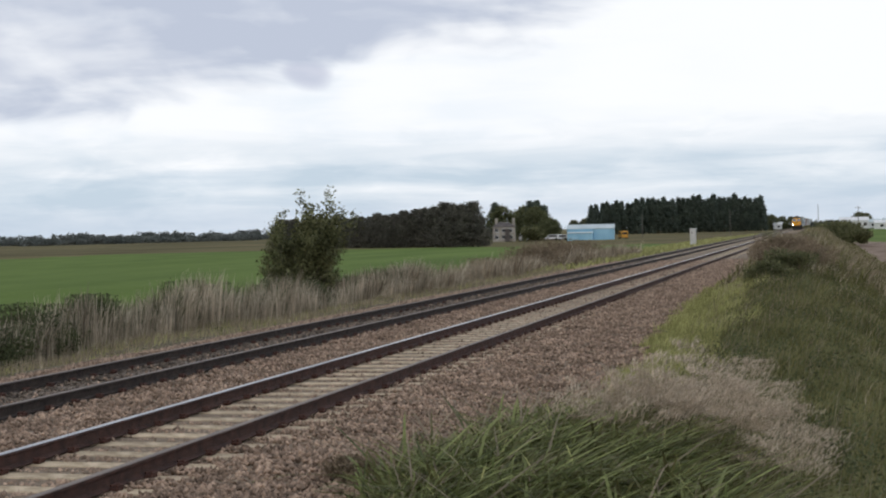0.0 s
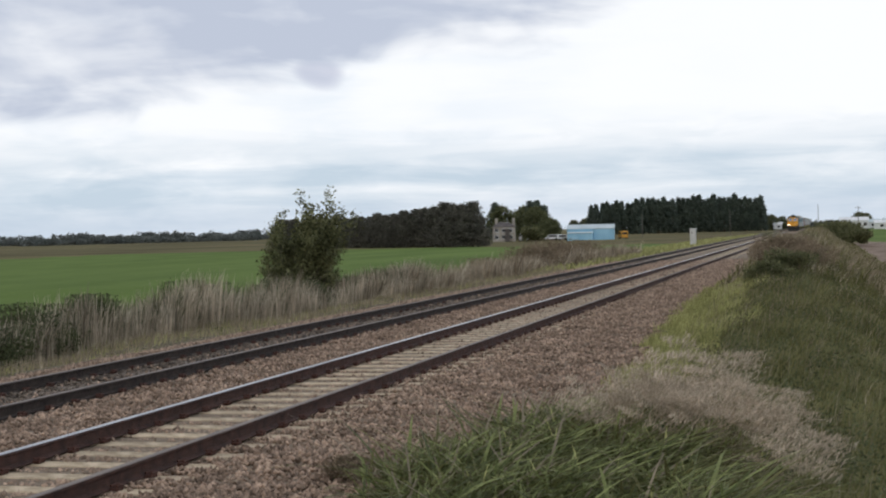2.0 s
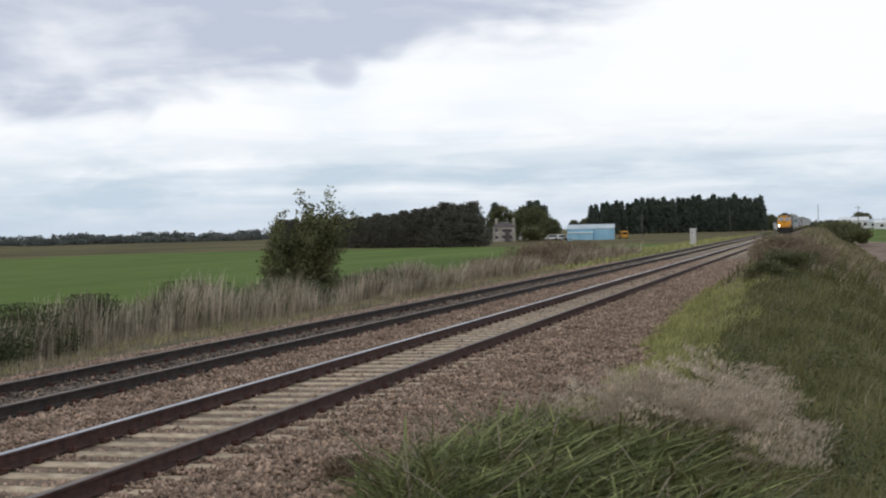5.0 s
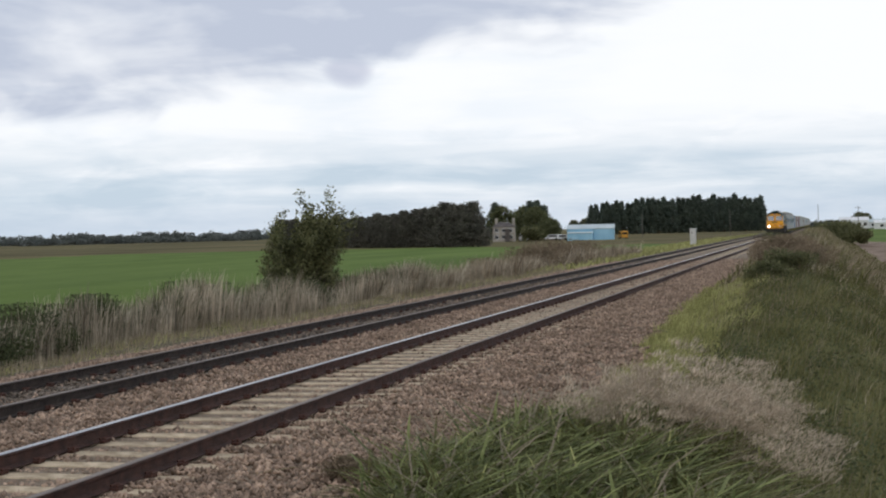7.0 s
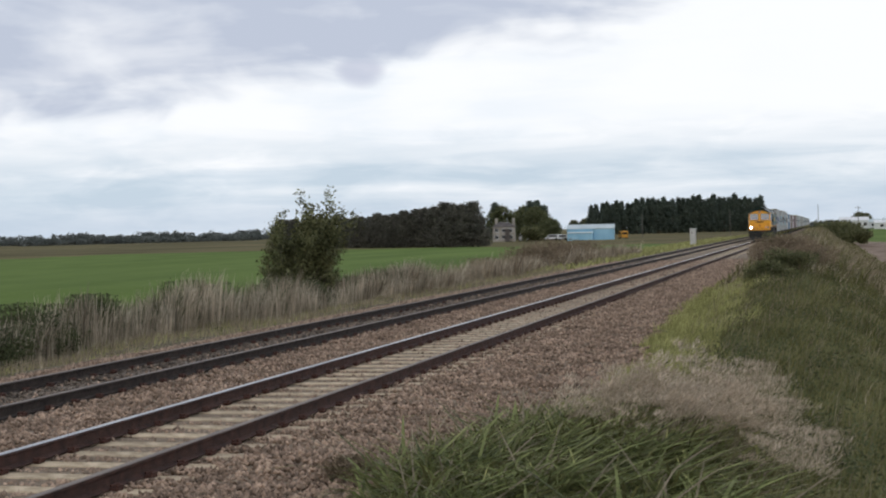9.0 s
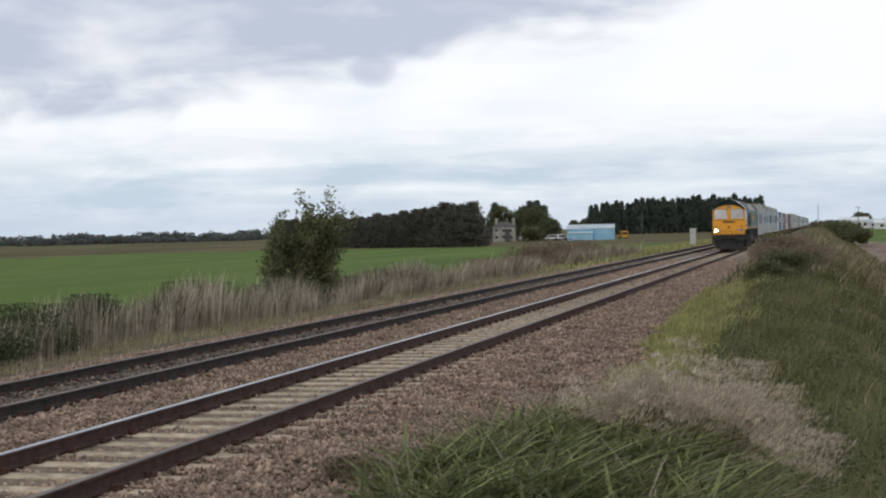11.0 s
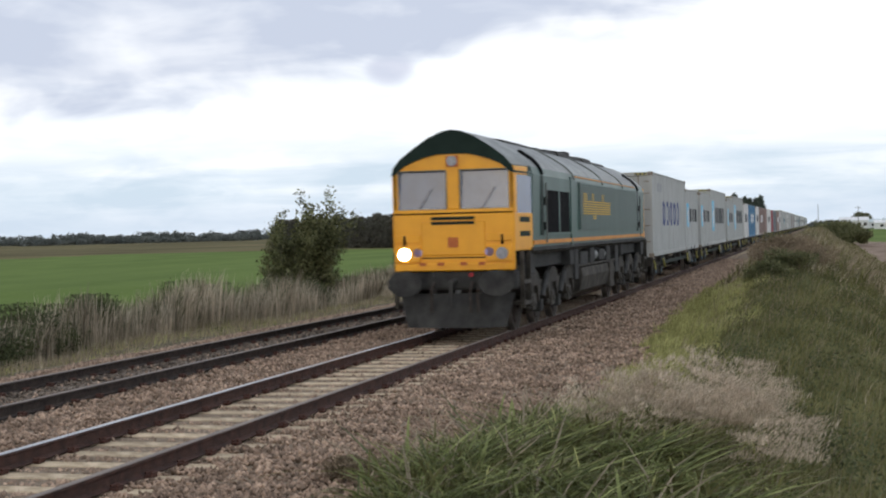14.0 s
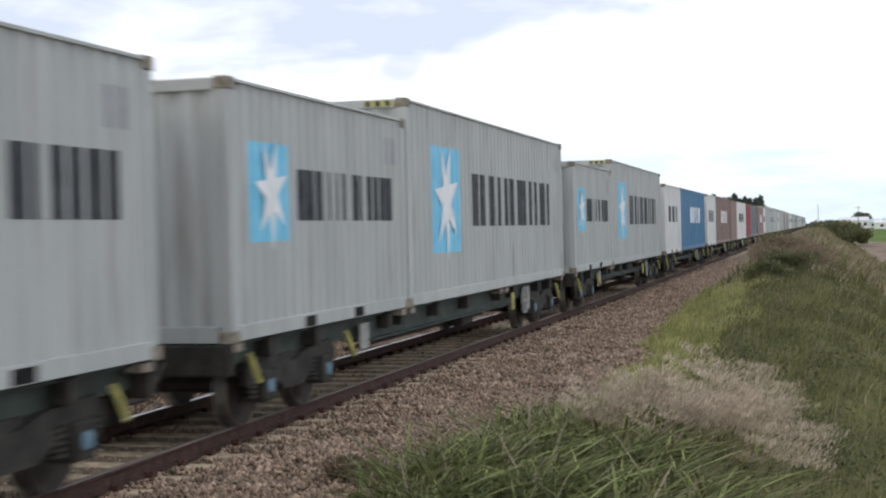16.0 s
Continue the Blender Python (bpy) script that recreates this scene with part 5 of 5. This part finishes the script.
    stuff(mesh_part("far_verge_grass", blade_mesh("far_verge_grass", rng, np.stack([x, y, land(x, y) - 0.02], -1), rng.uniform(0.15, 0.45, len(x)), rng.uniform(0.06, 0.16, len(x)), (0, -0.2), 0.4), "grass_lush"),
          "yellowish grass along the far side of the line", "grass")


build_reeds()


def shrub(name, label, x, y, r, h, n, leaf, m, seed, category="shrub", z=None):
    """A low rounded shrub of stems and many leaves with an uneven outline."""
    rng = np.random.default_rng(seed)
    t = thing(name, label, category, pose(x, y, float(land(x, y)) if z is None else z))
    stems = bmesh.new()
    for i in range(9):
        a = rng.uniform(0, math.tau)
        rod(stems, (0.1 * math.cos(a), 0.1 * math.sin(a), -0.05), (r * 0.6 * math.cos(a), r * 0.6 * math.sin(a), h * rng.uniform(0.5, 0.85)), 0.02 * h, 5, 0.006 * h)
    part("stems", stems, "bark", t)
    heads = np.clip(rng.normal(0, 1, (26, 3)), -1.6, 1.6) * np.array([r * 0.45, r * 0.45, h * 0.2]) + np.array([0, 0, h * 0.5])
    c = heads[rng.integers(0, 26, n)] + np.clip(rng.normal(0, 1, (n, 3)), -1.5, 1.5) * np.array([r * 0.2, r * 0.2, h * 0.12])
    c[:, 2] = np.clip(c[:, 2], 0.02, None)
    mesh_part("foliage", leaf_mesh("foliage", rng, c, leaf), m, t)
    return t


for i, (x, y, r, h) in enumerate(((26.2, 10.1, 1.0, 1.2), (28.4, 10.4, 1.0, 1.35), (24.4, 9.9, 0.9, 1.0), (31.0, 10.7, 1.0, 1.6), (32.6, 10.9, 0.9, 1.55), (38.6, 10.8, 1.0, 1.6), (44.2, 10.9, 0.9, 1.45), (47.0, 10.6, 0.9, 1.3), (52.4, 11.0, 1.1, 1.5), (58.0, 11.3, 1.4, 1.4))):
    shrub("bramble_shrub", "dark green bramble shrub among the reeds", x, y, r, h, 8000, 0.04, "leaf_dark", 50 + i)
for i, (x, y, r, h, m) in enumerate(((39.8, -5.35, 0.7, 0.5, "leaf_bush"), (41.2, -5.7, 0.9, 0.7, "leaf_bush"), (43.2, -5.5, 0.9, 0.8, "scrub_brown"), (43.5, -6.3, 0.9, 0.7, "scrub_brown"), (47, -5.6, 1.1, 0.85, "scrub_brown"), (58, -5.4, 1.3, 0.75, "scrub_brown"), (80, -5.2, 1.6, 0.85, "leaf_bush"))):
    shrub("bank_shrub", "low wind-bent shrub on the crest of the bank", x, y, r, h, 6000, 0.035, m, 70 + i)
for i, (x, y, h) in enumerate(((91, 11.4, 1.9), (97, 12.0, 2.1), (103, 12.2, 2.3), (110, 12.4, 2.1), (118, 12.6, 1.9), (85, 12.2, 1.6))):
    shrub("thorn_shrub", "bare brown thorn shrub beside the railway", x, y, 2.0, h, 4500, 0.07, "scrub_brown", 90 + i)
shrub("garden_shrub", "rounded green shrub between the parked cars", 340, 61.0, 3.0, 3.7, 5000, 0.22, "leaf_bush", 140)
shrub("moss_tuft", "small brown-green cushion of dead grass on ballast", 12.0, -2.66, 0.26, 0.22, 3000, 0.02, "scrub_brown", 110)
for i, (x, y, r, h) in enumerate(((262, -6.6, 3.0, 3.4), (255, -9.8, 3.2, 4.2), (248, -11.6, 2.6, 3.6), (270, -9.0, 3.5, 4.1), (276, -5.6, 3.0, 3.2), (240, -12.8, 2.2, 2.6))):
    shrub("hawthorn", "rounded dark olive hawthorn beyond the bank", x, y, r, h * 0.92, 9000, 0.13, "leaf_bush", 120 + i, z=-1.6)


def build_bush():
    """The wind-swept willow bush in the ditch."""
    rng = np.random.default_rng(42)
    t = thing("willow_tree", "wind-swept bushy willow with thin upright twigs by the ditch", "tree", pose(49.6, 11.85, -1.1))
    wood, runs = bmesh.new(), []

    def shoot(p, d, length, rad, k, leafy_from):
        for j in range(k):
            q = p + d * (length / k)
            rod(wood, p, q, rad, 5, rad * 0.72)
            rad *= 0.72
            if j >= leafy_from:
                runs.append((p.copy(), q.copy(), j / k))
            p = q
            d = (d + Vector((rng.normal(0, 0.09), rng.normal(-0.05, 0.10), 0.06))).normalized()
            if j >= 1 and length > 2 and rng.random() < 0.75:
                b = rng.uniform(0, math.tau)
                shoot(p, (d + 0.75 * Vector((math.cos(b), math.sin(b), 0.15))).normalized(), length * rng.uniform(0.16, 0.3), rad * 0.7, 3, 0)

    for i in range(40):
        a, out = rng.uniform(0, math.tau), rng.uniform(0.0, 1.0) ** 0.7
        p = Vector((0.5 * out * math.cos(a), 0.6 * out * math.sin(a), 0.0))
        d = Vector((0.30 * out * math.cos(a), 0.33 * out * math.sin(a), 1.0)).normalized()
        shoot(p, d, rng.uniform(2.7, 4.2) * (1.0 - 0.15 * out), 0.05, 7, 2)
    for i in range(30):
        a = rng.uniform(0, math.tau)
        shoot(Vector((0.3 * math.cos(a), 0.3 * math.sin(a), 0.3)), Vector((0.7 * math.cos(a), 0.72 * math.sin(a), 0.8)).normalized(), rng.uniform(1.3, 2.1), 0.03, 4, 1)
    part("limb", wood, "bark", t)
    c = []
    for p, q, high in runs:
        m = int(42 - 20 * high)
        u = rng.random((m, 1))
        c.append(np.array(p)[None] * (1 - u) + np.array(q)[None] * u + rng.normal(0, 1, (m, 3)) * (0.15 - 0.07 * high))
    c = np.concatenate(c)
    c[:, 2] = np.clip(c[:, 2], 0.05, None)
    mesh_part("crown", leaf_mesh("crown", rng, c, 0.06, 2.3), "leaf_bush", t, "ragged crown of narrow leaves")
    return t


build_bush()


def tree_kind(name, label, height, radius, shape, m, n, leaf, seed, group):
    """A tree with a tapered trunk, limbs and a crown of many clumps of leaves; shape gives the crown's radius from bottom to top."""
    rng = np.random.default_rng(seed)
    t = thing(name, label, "tree", group=group)
    bm = rod(bmesh.new(), (0, 0, -0.2), (0, 0, height * 0.85), 0.03 * height, 8, 0.006 * height)
    for i in range(10):
        a, z = rng.uniform(0, math.tau), height * rng.uniform(0.2, 0.7)
        rod(bm, (0, 0, z), (radius * 0.7 * math.cos(a), radius * 0.7 * math.sin(a), z + height * 0.12), 0.010 * height, 5, 0.003 * height)
    part("trunk", bm, "bark", t)
    k = 200
    u = rng.random(k)
    a = rng.uniform(0, math.tau, k)
    rr = radius * np.interp(u, np.linspace(0, 1, len(shape)), shape) * np.sqrt(rng.uniform(0.25, 1.0, k))
    heads = np.stack([rr * np.cos(a), rr * np.sin(a), height * (0.04 + 0.96 * u)], -1)
    c = heads[rng.integers(0, k, n)] + rng.normal(0, 1, (n, 3)) * np.array([radius * 0.16, radius * 0.16, height * 0.03])
    c[:, 2] = np.clip(c[:, 2], 0.1, None)
    mesh_part("crown", leaf_mesh("crown", rng, c, leaf), m, t)
    return t


def plant(protos, spots):
    for i, (x, y, z, s) in enumerate(spots):
        p = protos[i % len(protos)]
        m = pose(x, y, z, 0, 0, 47 * i % 360)
        if i < len(protos):
            p.matrix_basis = m @ Matrix.Diagonal((s, s, s, 1))
            p.scale = (s, s, s)
        else:
            q = copy_thing(p, m)
            q.scale = (s, s, s)


rt = np.random.default_rng(77)
hedge = [tree_kind("hedge_tree", "dense dark hedgerow tree at the field edge", 8.6, 3.1, (1.0, 1.05, 1.0, 0.85, 0.5, 0.08), "hedge_leaf", 8000, 0.26, 200 + i, "tree belt behind the crop") for i in range(3)]
plant(hedge, [(285 - 25 * u + rt.uniform(-1.5, 1.5), 94 - 39 * u, -1.1, (0.86 + 0.08 * u if u > 0.5 else 0.76 + 0.04 * u) * rt.uniform(0.90, 1.05)) for u in np.linspace(-0.35, 0.97, 23)])
conifer = [tree_kind("cypress_tree", "tall dark cypress in a shelter belt", 14.2, 2.5, (1.0, 1.1, 1.0, 0.75, 0.42, 0.04), "needle", 5000, 0.40, 210 + i, "cypress shelter belt") for i in range(4)]
plant(conifer, [(592 + 7 * u + rt.uniform(-3, 3), 89 - 72 * u, -1.0, (0.84 + 0.16 * min(1, u * 2.5)) * rt.uniform(0.90, 1.05)) for u in np.linspace(0.05, 1, 34)])
ash = [tree_kind("ash_tree", "broad green tree behind the farmhouse", 9.5, 4.2, (0.4, 0.85, 1.0, 0.95, 0.7, 0.25), "tree_leaf", 6000, 0.32, 220 + i, "trees round the farmhouse") for i in range(2)]
plant(ash, [(385, 78.5, -1.0, 0.98), (392, 70, -1.0, 0.95), (400, 74.5, -1.0, 0.9), (372, 63.0, -1.0, 0.62), (366, 60.5, -1.0, 0.55), (410, 77, -1.0, 1.0), (700, 101, -1, 0.75), (710, 107, -1, 0.8), (705, 112, -1, 0.72), (640, 14.0, -1, 0.7), (650, 10.0, -1, 0.62), (655, 6.0, -1, 0.6), (700, -24, -2, 0.85), (702, -27, -2, 0.8), (720, -40, -2, 0.62), (725, -46, -2, 0.66)])
firs = [tree_kind("spruce_tree", "dark pointed spruce beside the farmhouse", 10.5, 2.6, (1.0, 0.95, 0.8, 0.6, 0.35, 0.05), "needle", 2600, 0.4, 230 + i, "trees round the farmhouse") for i in range(2)]
plant(firs, [(395, 70.5, -1.0, 1.0), (398, 72.6, -1.0, 1.02), (385, 80, -1.0, 0.95), (396, 68.6, -1.0, 0.9)])


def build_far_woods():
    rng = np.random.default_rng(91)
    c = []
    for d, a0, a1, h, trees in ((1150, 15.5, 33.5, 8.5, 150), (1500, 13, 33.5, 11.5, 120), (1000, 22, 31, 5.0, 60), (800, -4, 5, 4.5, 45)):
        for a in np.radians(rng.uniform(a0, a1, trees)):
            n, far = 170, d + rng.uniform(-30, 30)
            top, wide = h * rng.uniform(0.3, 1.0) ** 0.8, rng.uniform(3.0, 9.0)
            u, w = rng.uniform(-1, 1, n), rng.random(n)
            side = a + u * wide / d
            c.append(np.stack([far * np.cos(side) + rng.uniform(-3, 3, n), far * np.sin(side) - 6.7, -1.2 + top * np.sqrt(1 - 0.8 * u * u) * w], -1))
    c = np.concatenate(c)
    # the leaf colour itself carries the haze of the horizon
    stuff(mesh_part("far_woods", leaf_mesh("far_woods", rng, c, 1.3, 1.5), "far_leaf"), "distant hedges and low woods on the flat horizon, haze in their colour", "trees")


build_far_woods()


# ---- buildings and roadside things ----
M.update({
    "shed_blue": mat("sky_blue_cladding", (0.25, 0.50, 0.68), (0.36, 0.62, 0.78), 0.4, 0.5, bump=0.1),
    "shed_roof": mat("pale_cladding_roof", (0.42, 0.50, 0.52), (0.56, 0.63, 0.64), 0.3, 0.5, bump=0.1),
    "render_cream": mat("grey_cream_render", (0.28, 0.26, 0.22), (0.42, 0.39, 0.34), 0.6, 0.85, bump=0.2),
    "slate": mat("brown_grey_slate", (0.07, 0.06, 0.055), (0.13, 0.115, 0.105), 1.0, 0.7, bump=0.3),
    "pane": mat("dark_window_pane", (0.015, 0.017, 0.02), (0.03, 0.034, 0.04), 2, 0.1, bump=0.0, spec=0.8),
    "white_paint": mat("white_paint", (0.62, 0.63, 0.63), (0.78, 0.79, 0.79), 1.0, 0.5, bump=0.1),
    "cabinet": mat("pale_grey_cabinet_paint", (0.52, 0.52, 0.50), (0.66, 0.66, 0.64), 3.0, 0.55, bump=0.1, streak=(1, 1, 0.3)),
    "orange": mat("orange_vehicle_paint", (0.55, 0.26, 0.03), (0.68, 0.34, 0.05), 2, 0.5, bump=0.1),
    "pole": mat("weathered_pole_timber", (0.11, 0.10, 0.09), (0.21, 0.195, 0.175), 4, 0.9, bump=0.4, streak=(1, 1, 0.1)),
    "post": mat("pale_fence_timber", (0.32, 0.29, 0.24), (0.50, 0.46, 0.40), 5, 0.9, bump=0.4),
    "tyre": mat("black_tyre", (0.015, 0.015, 0.016), (0.03, 0.03, 0.03), 10, 0.9, bump=0.2),
})


def gable_roof(w, d, e, r, over=0.25):
    """A gable roof along y: half-width w in x, half-length d, eaves e, ridge r."""
    bm = bmesh.new()
    side_prism(bm, [(-w - over, e - 0.05), (0, r), (w + over, e - 0.05), (w + over, e + 0.06), (0, r + 0.12), (-w - over, e + 0.06)], -d - over, d + over)
    return bm


def barn():
    """The blue shed: long side towards the line, with a lean-to."""
    t = thing("barn", "sky-blue metal-clad shed with a pale roof", "shed", pose(352, 48.4, -1.0, 0, 0, 6) @ Matrix.Diagonal((0.9, 0.9, 1, 1)))
    wl = bmesh.new()
    side_prism(wl, [(-4, 0), (4, 0), (4, 2.75), (0, 3.75), (-4, 2.75)], -6.3, 6.3)
    w = part("wall", wl, "shed_blue", t)
    for i in range(26):
        part("cladding_rib", boxes((-4.05, -4.0, -6.25 + 0.5 * i, -6.2 + 0.5 * i, 0.05, 2.7)), "shed_blue", w)
    part("roof", gable_roof(4, 6.3, 2.75, 3.75), "shed_roof", t, "pale grey-blue roof")
    lean = bmesh.new()
    side_prism(lean, [(-6.2, 0), (-4.03, 0), (-4.03, 2.0), (-6.2, 1.7)], -0.6, 5.9)
    part("lean_to", lean, "shed_blue", t)
    part("lean_to_roof", side_prism(bmesh.new(), [(-6.4, 1.70), (-4.06, 2.03), (-4.06, 2.1), (-6.4, 1.77)], -0.8, 6.1), "shed_roof", t)
    part("door", boxes((-4.08, -4.02, -4.6, -1.6, 0, 2.3), bevel=0.01), "shed_blue", t)
    return t


def farmhouse():
    t = thing("farmhouse", "two-storey cream rendered farmhouse with slate roof", "house", pose(352, 70.4, -1.0, 0, 0, 10))
    part("wall", boxes((-3.2, 3.2, -2.75, 2.75, 0, 3.75)), "render_cream", t)
    roof = bmesh.new()
    b = [roof.verts.new(p) for p in ((-3.5, -3.05, 3.7), (3.5, -3.05, 3.7), (3.5, 3.05, 3.7), (-3.5, 3.05, 3.7), (-1.0, -1.2, 5.0), (1.0, -1.2, 5.0), (1.0, 1.2, 5.0), (-1.0, 1.2, 5.0))]
    for f in ((0, 1, 5, 4), (1, 2, 6, 5), (2, 3, 7, 6), (3, 0, 4, 7), (4, 5, 6, 7), (3, 2, 1, 0)):
        roof.faces.new([b[i] for i in f])
    r = part("roof", roof, "slate", t, "hipped slate roof")
    for y in (-2.4, 1.9):
        part("chimney", boxes((-0.4, 0.4, y - 0.3, y + 0.3, 3.9, 5.9), (-0.46, 0.46, y - 0.36, y + 0.36, 5.55, 5.68)), "render_cream", r)
    for y in (-1.75, 0.0, 1.75):
        for z in (0.7, 2.35):
            w = part("window", boxes((-3.26, -3.2, y - 0.48, y + 0.48, z, z + 1.0)), "white_paint", t)
            part("pane", boxes((-3.28, -3.255, y - 0.40, y - 0.03, z + 0.08, z + 0.92)), "pane", w)
            part("pane", boxes((-3.28, -3.255, y + 0.03, y + 0.40, z + 0.08, z + 0.92)), "pane", w)
    part("bay", boxes((-4.0, -3.2, -1.5, -0.4, 0, 3.2), bevel=0.03), "slate", t)
    return t


def vehicle(name, label, x, y, z, paint, length, height, turn, category):
    t = thing(name, label, category, pose(x, y, z, 0, 0, turn))
    o = [(-length / 2, 0.35), (length / 2, 0.35), (length / 2, height * 0.55), (length * 0.38, height * 0.6), (length * 0.28, height), (-length * 0.46, height), (-length / 2, height * 0.9)]
    bm = side_prism(bmesh.new(), o, -0.85, 0.85)
    bmesh.ops.bevel(bm, geom=bm.edges[:], offset=0.06, segments=2, affect="EDGES")
    part("body", bm, paint, t)
    for s in (-1, 1):
        part("side_window", boxes((-length * 0.36, length * 0.26, s * 0.85 - 0.02, s * 0.85 + 0.02, height * 0.62, height * 0.88)), "pane", t)
        for dx in (-0.32, 0.32):
            part("wheel", rods(((dx * length, s * 0.7, 0.32), (dx * length, s * 0.9, 0.32), 0.32), n=16), "tyre", t)
    part("windscreen", boxes((-length / 2 - 0.03, -length / 2 + 0.05, -0.68, 0.68, height * 0.58, height * 0.85)), "pane", t)
    return t


def telegraph_pole(x, y, z, h, label="weathered timber telegraph pole with crossarm", arms=1):
    t = thing("telegraph_pole", label, "pole", pose(x, y, z, 0, random.uniform(-0.6, 0.6), 0), "poles across the land")
    part("shaft", rod(bmesh.new(), (0, 0, -0.3), (0, 0, h), 0.10, 10, 0.07), "pole", t)
    for i in range(arms):
        part("crossarm", boxes((-0.05, 0.05, -0.7, 0.7, h - 0.45 - 0.5 * i, h - 0.35 - 0.5 * i)), "pole", t)
        for y in (-0.6, 0.6):
            part("insulator", rods(((0, y, h - 0.35 - 0.5 * i), (0, y, h - 0.2 - 0.5 * i), 0.05), n=8), "white_paint", t)
    return t


def relay_cabinet():
    t = thing("relay_cabinet", "pale grey trackside signal relay cabinet", "cabinet", pose(177.6, 8.5, -0.52, 0, -1.5, 0))
    part("body", boxes((-0.35, 0.35, -0.35, 0.35, 0.12, 2.02), bevel=0.03), "cabinet", t)
    part("plinth", boxes((-0.4, 0.4, -0.4, 0.4, -0.1, 0.12), bevel=0.02), "sleeper", t)
    part("lid", boxes((-0.42, 0.42, -0.42, 0.42, 2.02, 2.12), bevel=0.03), "cabinet", t)
    part("door", boxes((-0.375, -0.35, -0.3, 0.3, 0.2, 1.95), bevel=0.008), "cabinet", t)
    part("label_plate", boxes((-0.385, -0.375, 0.0, 0.2, 1.5, 1.7)), "plate", t)
    return t


def long_house(x, y, z, w, h, label, turn=0):
    """A low pale building far off beside the line."""
    t = thing("nursery_shed", label, "building", pose(x, y, z, 0, 0, turn), "pale buildings beyond the bank")
    part("wall", boxes((-4, 4, -w / 2, w / 2, 0, h * 0.7)), "white_paint", t)
    part("roof", gable_roof(4, w / 2, h * 0.7, h, 0.3), "shed_roof" if turn else "white_paint", t)
    for i in range(int(w / 2.2)):
        part("window", boxes((-4.05, -4.0, -w / 2 + 0.6 + 2.2 * i, -w / 2 + 1.8 + 2.2 * i, h * 0.25, h * 0.52)), "pane", t)
    return t


barn()
farmhouse()
vehicle("lorry", "orange lorry parked beside the blue shed", 356, 41.0, -1.0, "orange", 3.6, 2.0, 20, "lorry")
vehicle("van", "white van parked near the farmhouse", 345, 64.0, -1.0, "white_paint", 4.2, 1.9, 20, "van")
vehicle("car", "pale car parked by the farmyard hedge", 360, 59.3, -1.0, "white_paint", 4.0, 1.5, 70, "car")
vehicle("car", "silver car parked by the farmyard hedge", 362, 57.5, -1.0, "cabinet", 4.0, 1.4, 80, "car")
relay_cabinet()
telegraph_pole(397, 41.1, -1.0, 6.3, "grey timber telegraph pole in rough grass", 0)
telegraph_pole(399, 17.4, -1.0, 6.7, "grey timber telegraph pole beside the railway", 0)
telegraph_pole(400, -6.0, -2.0, 8.8, "dark timber telegraph pole beyond the bank", 0)
telegraph_pole(400, -16.4, -2.2, 8.3)
for x, y, z, w, h, turn in ((600, -19.5, -0.9, 11.0, 4.6, 0), (610, -27.5, -0.9, 5.0, 3.6, 8), (590, -29.0, -1.2, 4.0, 3.4, 0), (605, -34, -1.4, 6.0, 4.4, 5), (640, 11.5, -0.6, 3.4, 3.0, 0)):
    long_house(x, y, z, w, h, "low white building with a pale roof", turn)


def build_edging():
    """A broken line of pale kerb pieces along the farm track below the bank."""
    t = thing("track_edging", "broken line of pale edging kerbs below the bank", "kerb")
    piece = part("kerb", boxes((-0.9, 0.9, -0.07, 0.07, -0.1, 0.14), bevel=0.015), "post", t)
    for i in range(66):
        x = 44 + 2.2 * i
        y = -9.42 - 0.006 * (x - 60)
        p = piece if not i else new("kerb", piece.data)
        p.parent = t
        p.location = (x, y, float(land(x, y)) + random.uniform(-0.08, 0.05))
        p.rotation_euler = (0, random.uniform(-0.03, 0.03), random.uniform(-0.05, 0.05))


build_edging()


# ---- what moves ----
def motions():
    """The train runs towards the camera at an even speed; the clouds drift."""
    walk(CLOUDS, [(t, pose(0, 70 - 7.6 * t, 0)) for t in (0.0, 4.0, 8.0, 12.0, 16.0)])
    for ob, x, y, z in MOVING:
        walk(ob, [(t, pose(x - SPEED * (t - AT), y, z)) for t in (0.0, 4.0, 8.0, 12.0, 16.0)])

    # gusts rock the tufts to and fro
    for ob, x, y, z, turn, phase in TUFTS:
        walk(ob, [(0.4 * i, pose(x, y, z, 5.0 * math.sin(0.4 * i * 3.4 + phase) + 3.0 * math.sin(0.4 * i * 1.3 + x), 2.5 * math.sin(0.4 * i * 2.6 + 2 * phase), turn)) for i in range(41)])


motions()
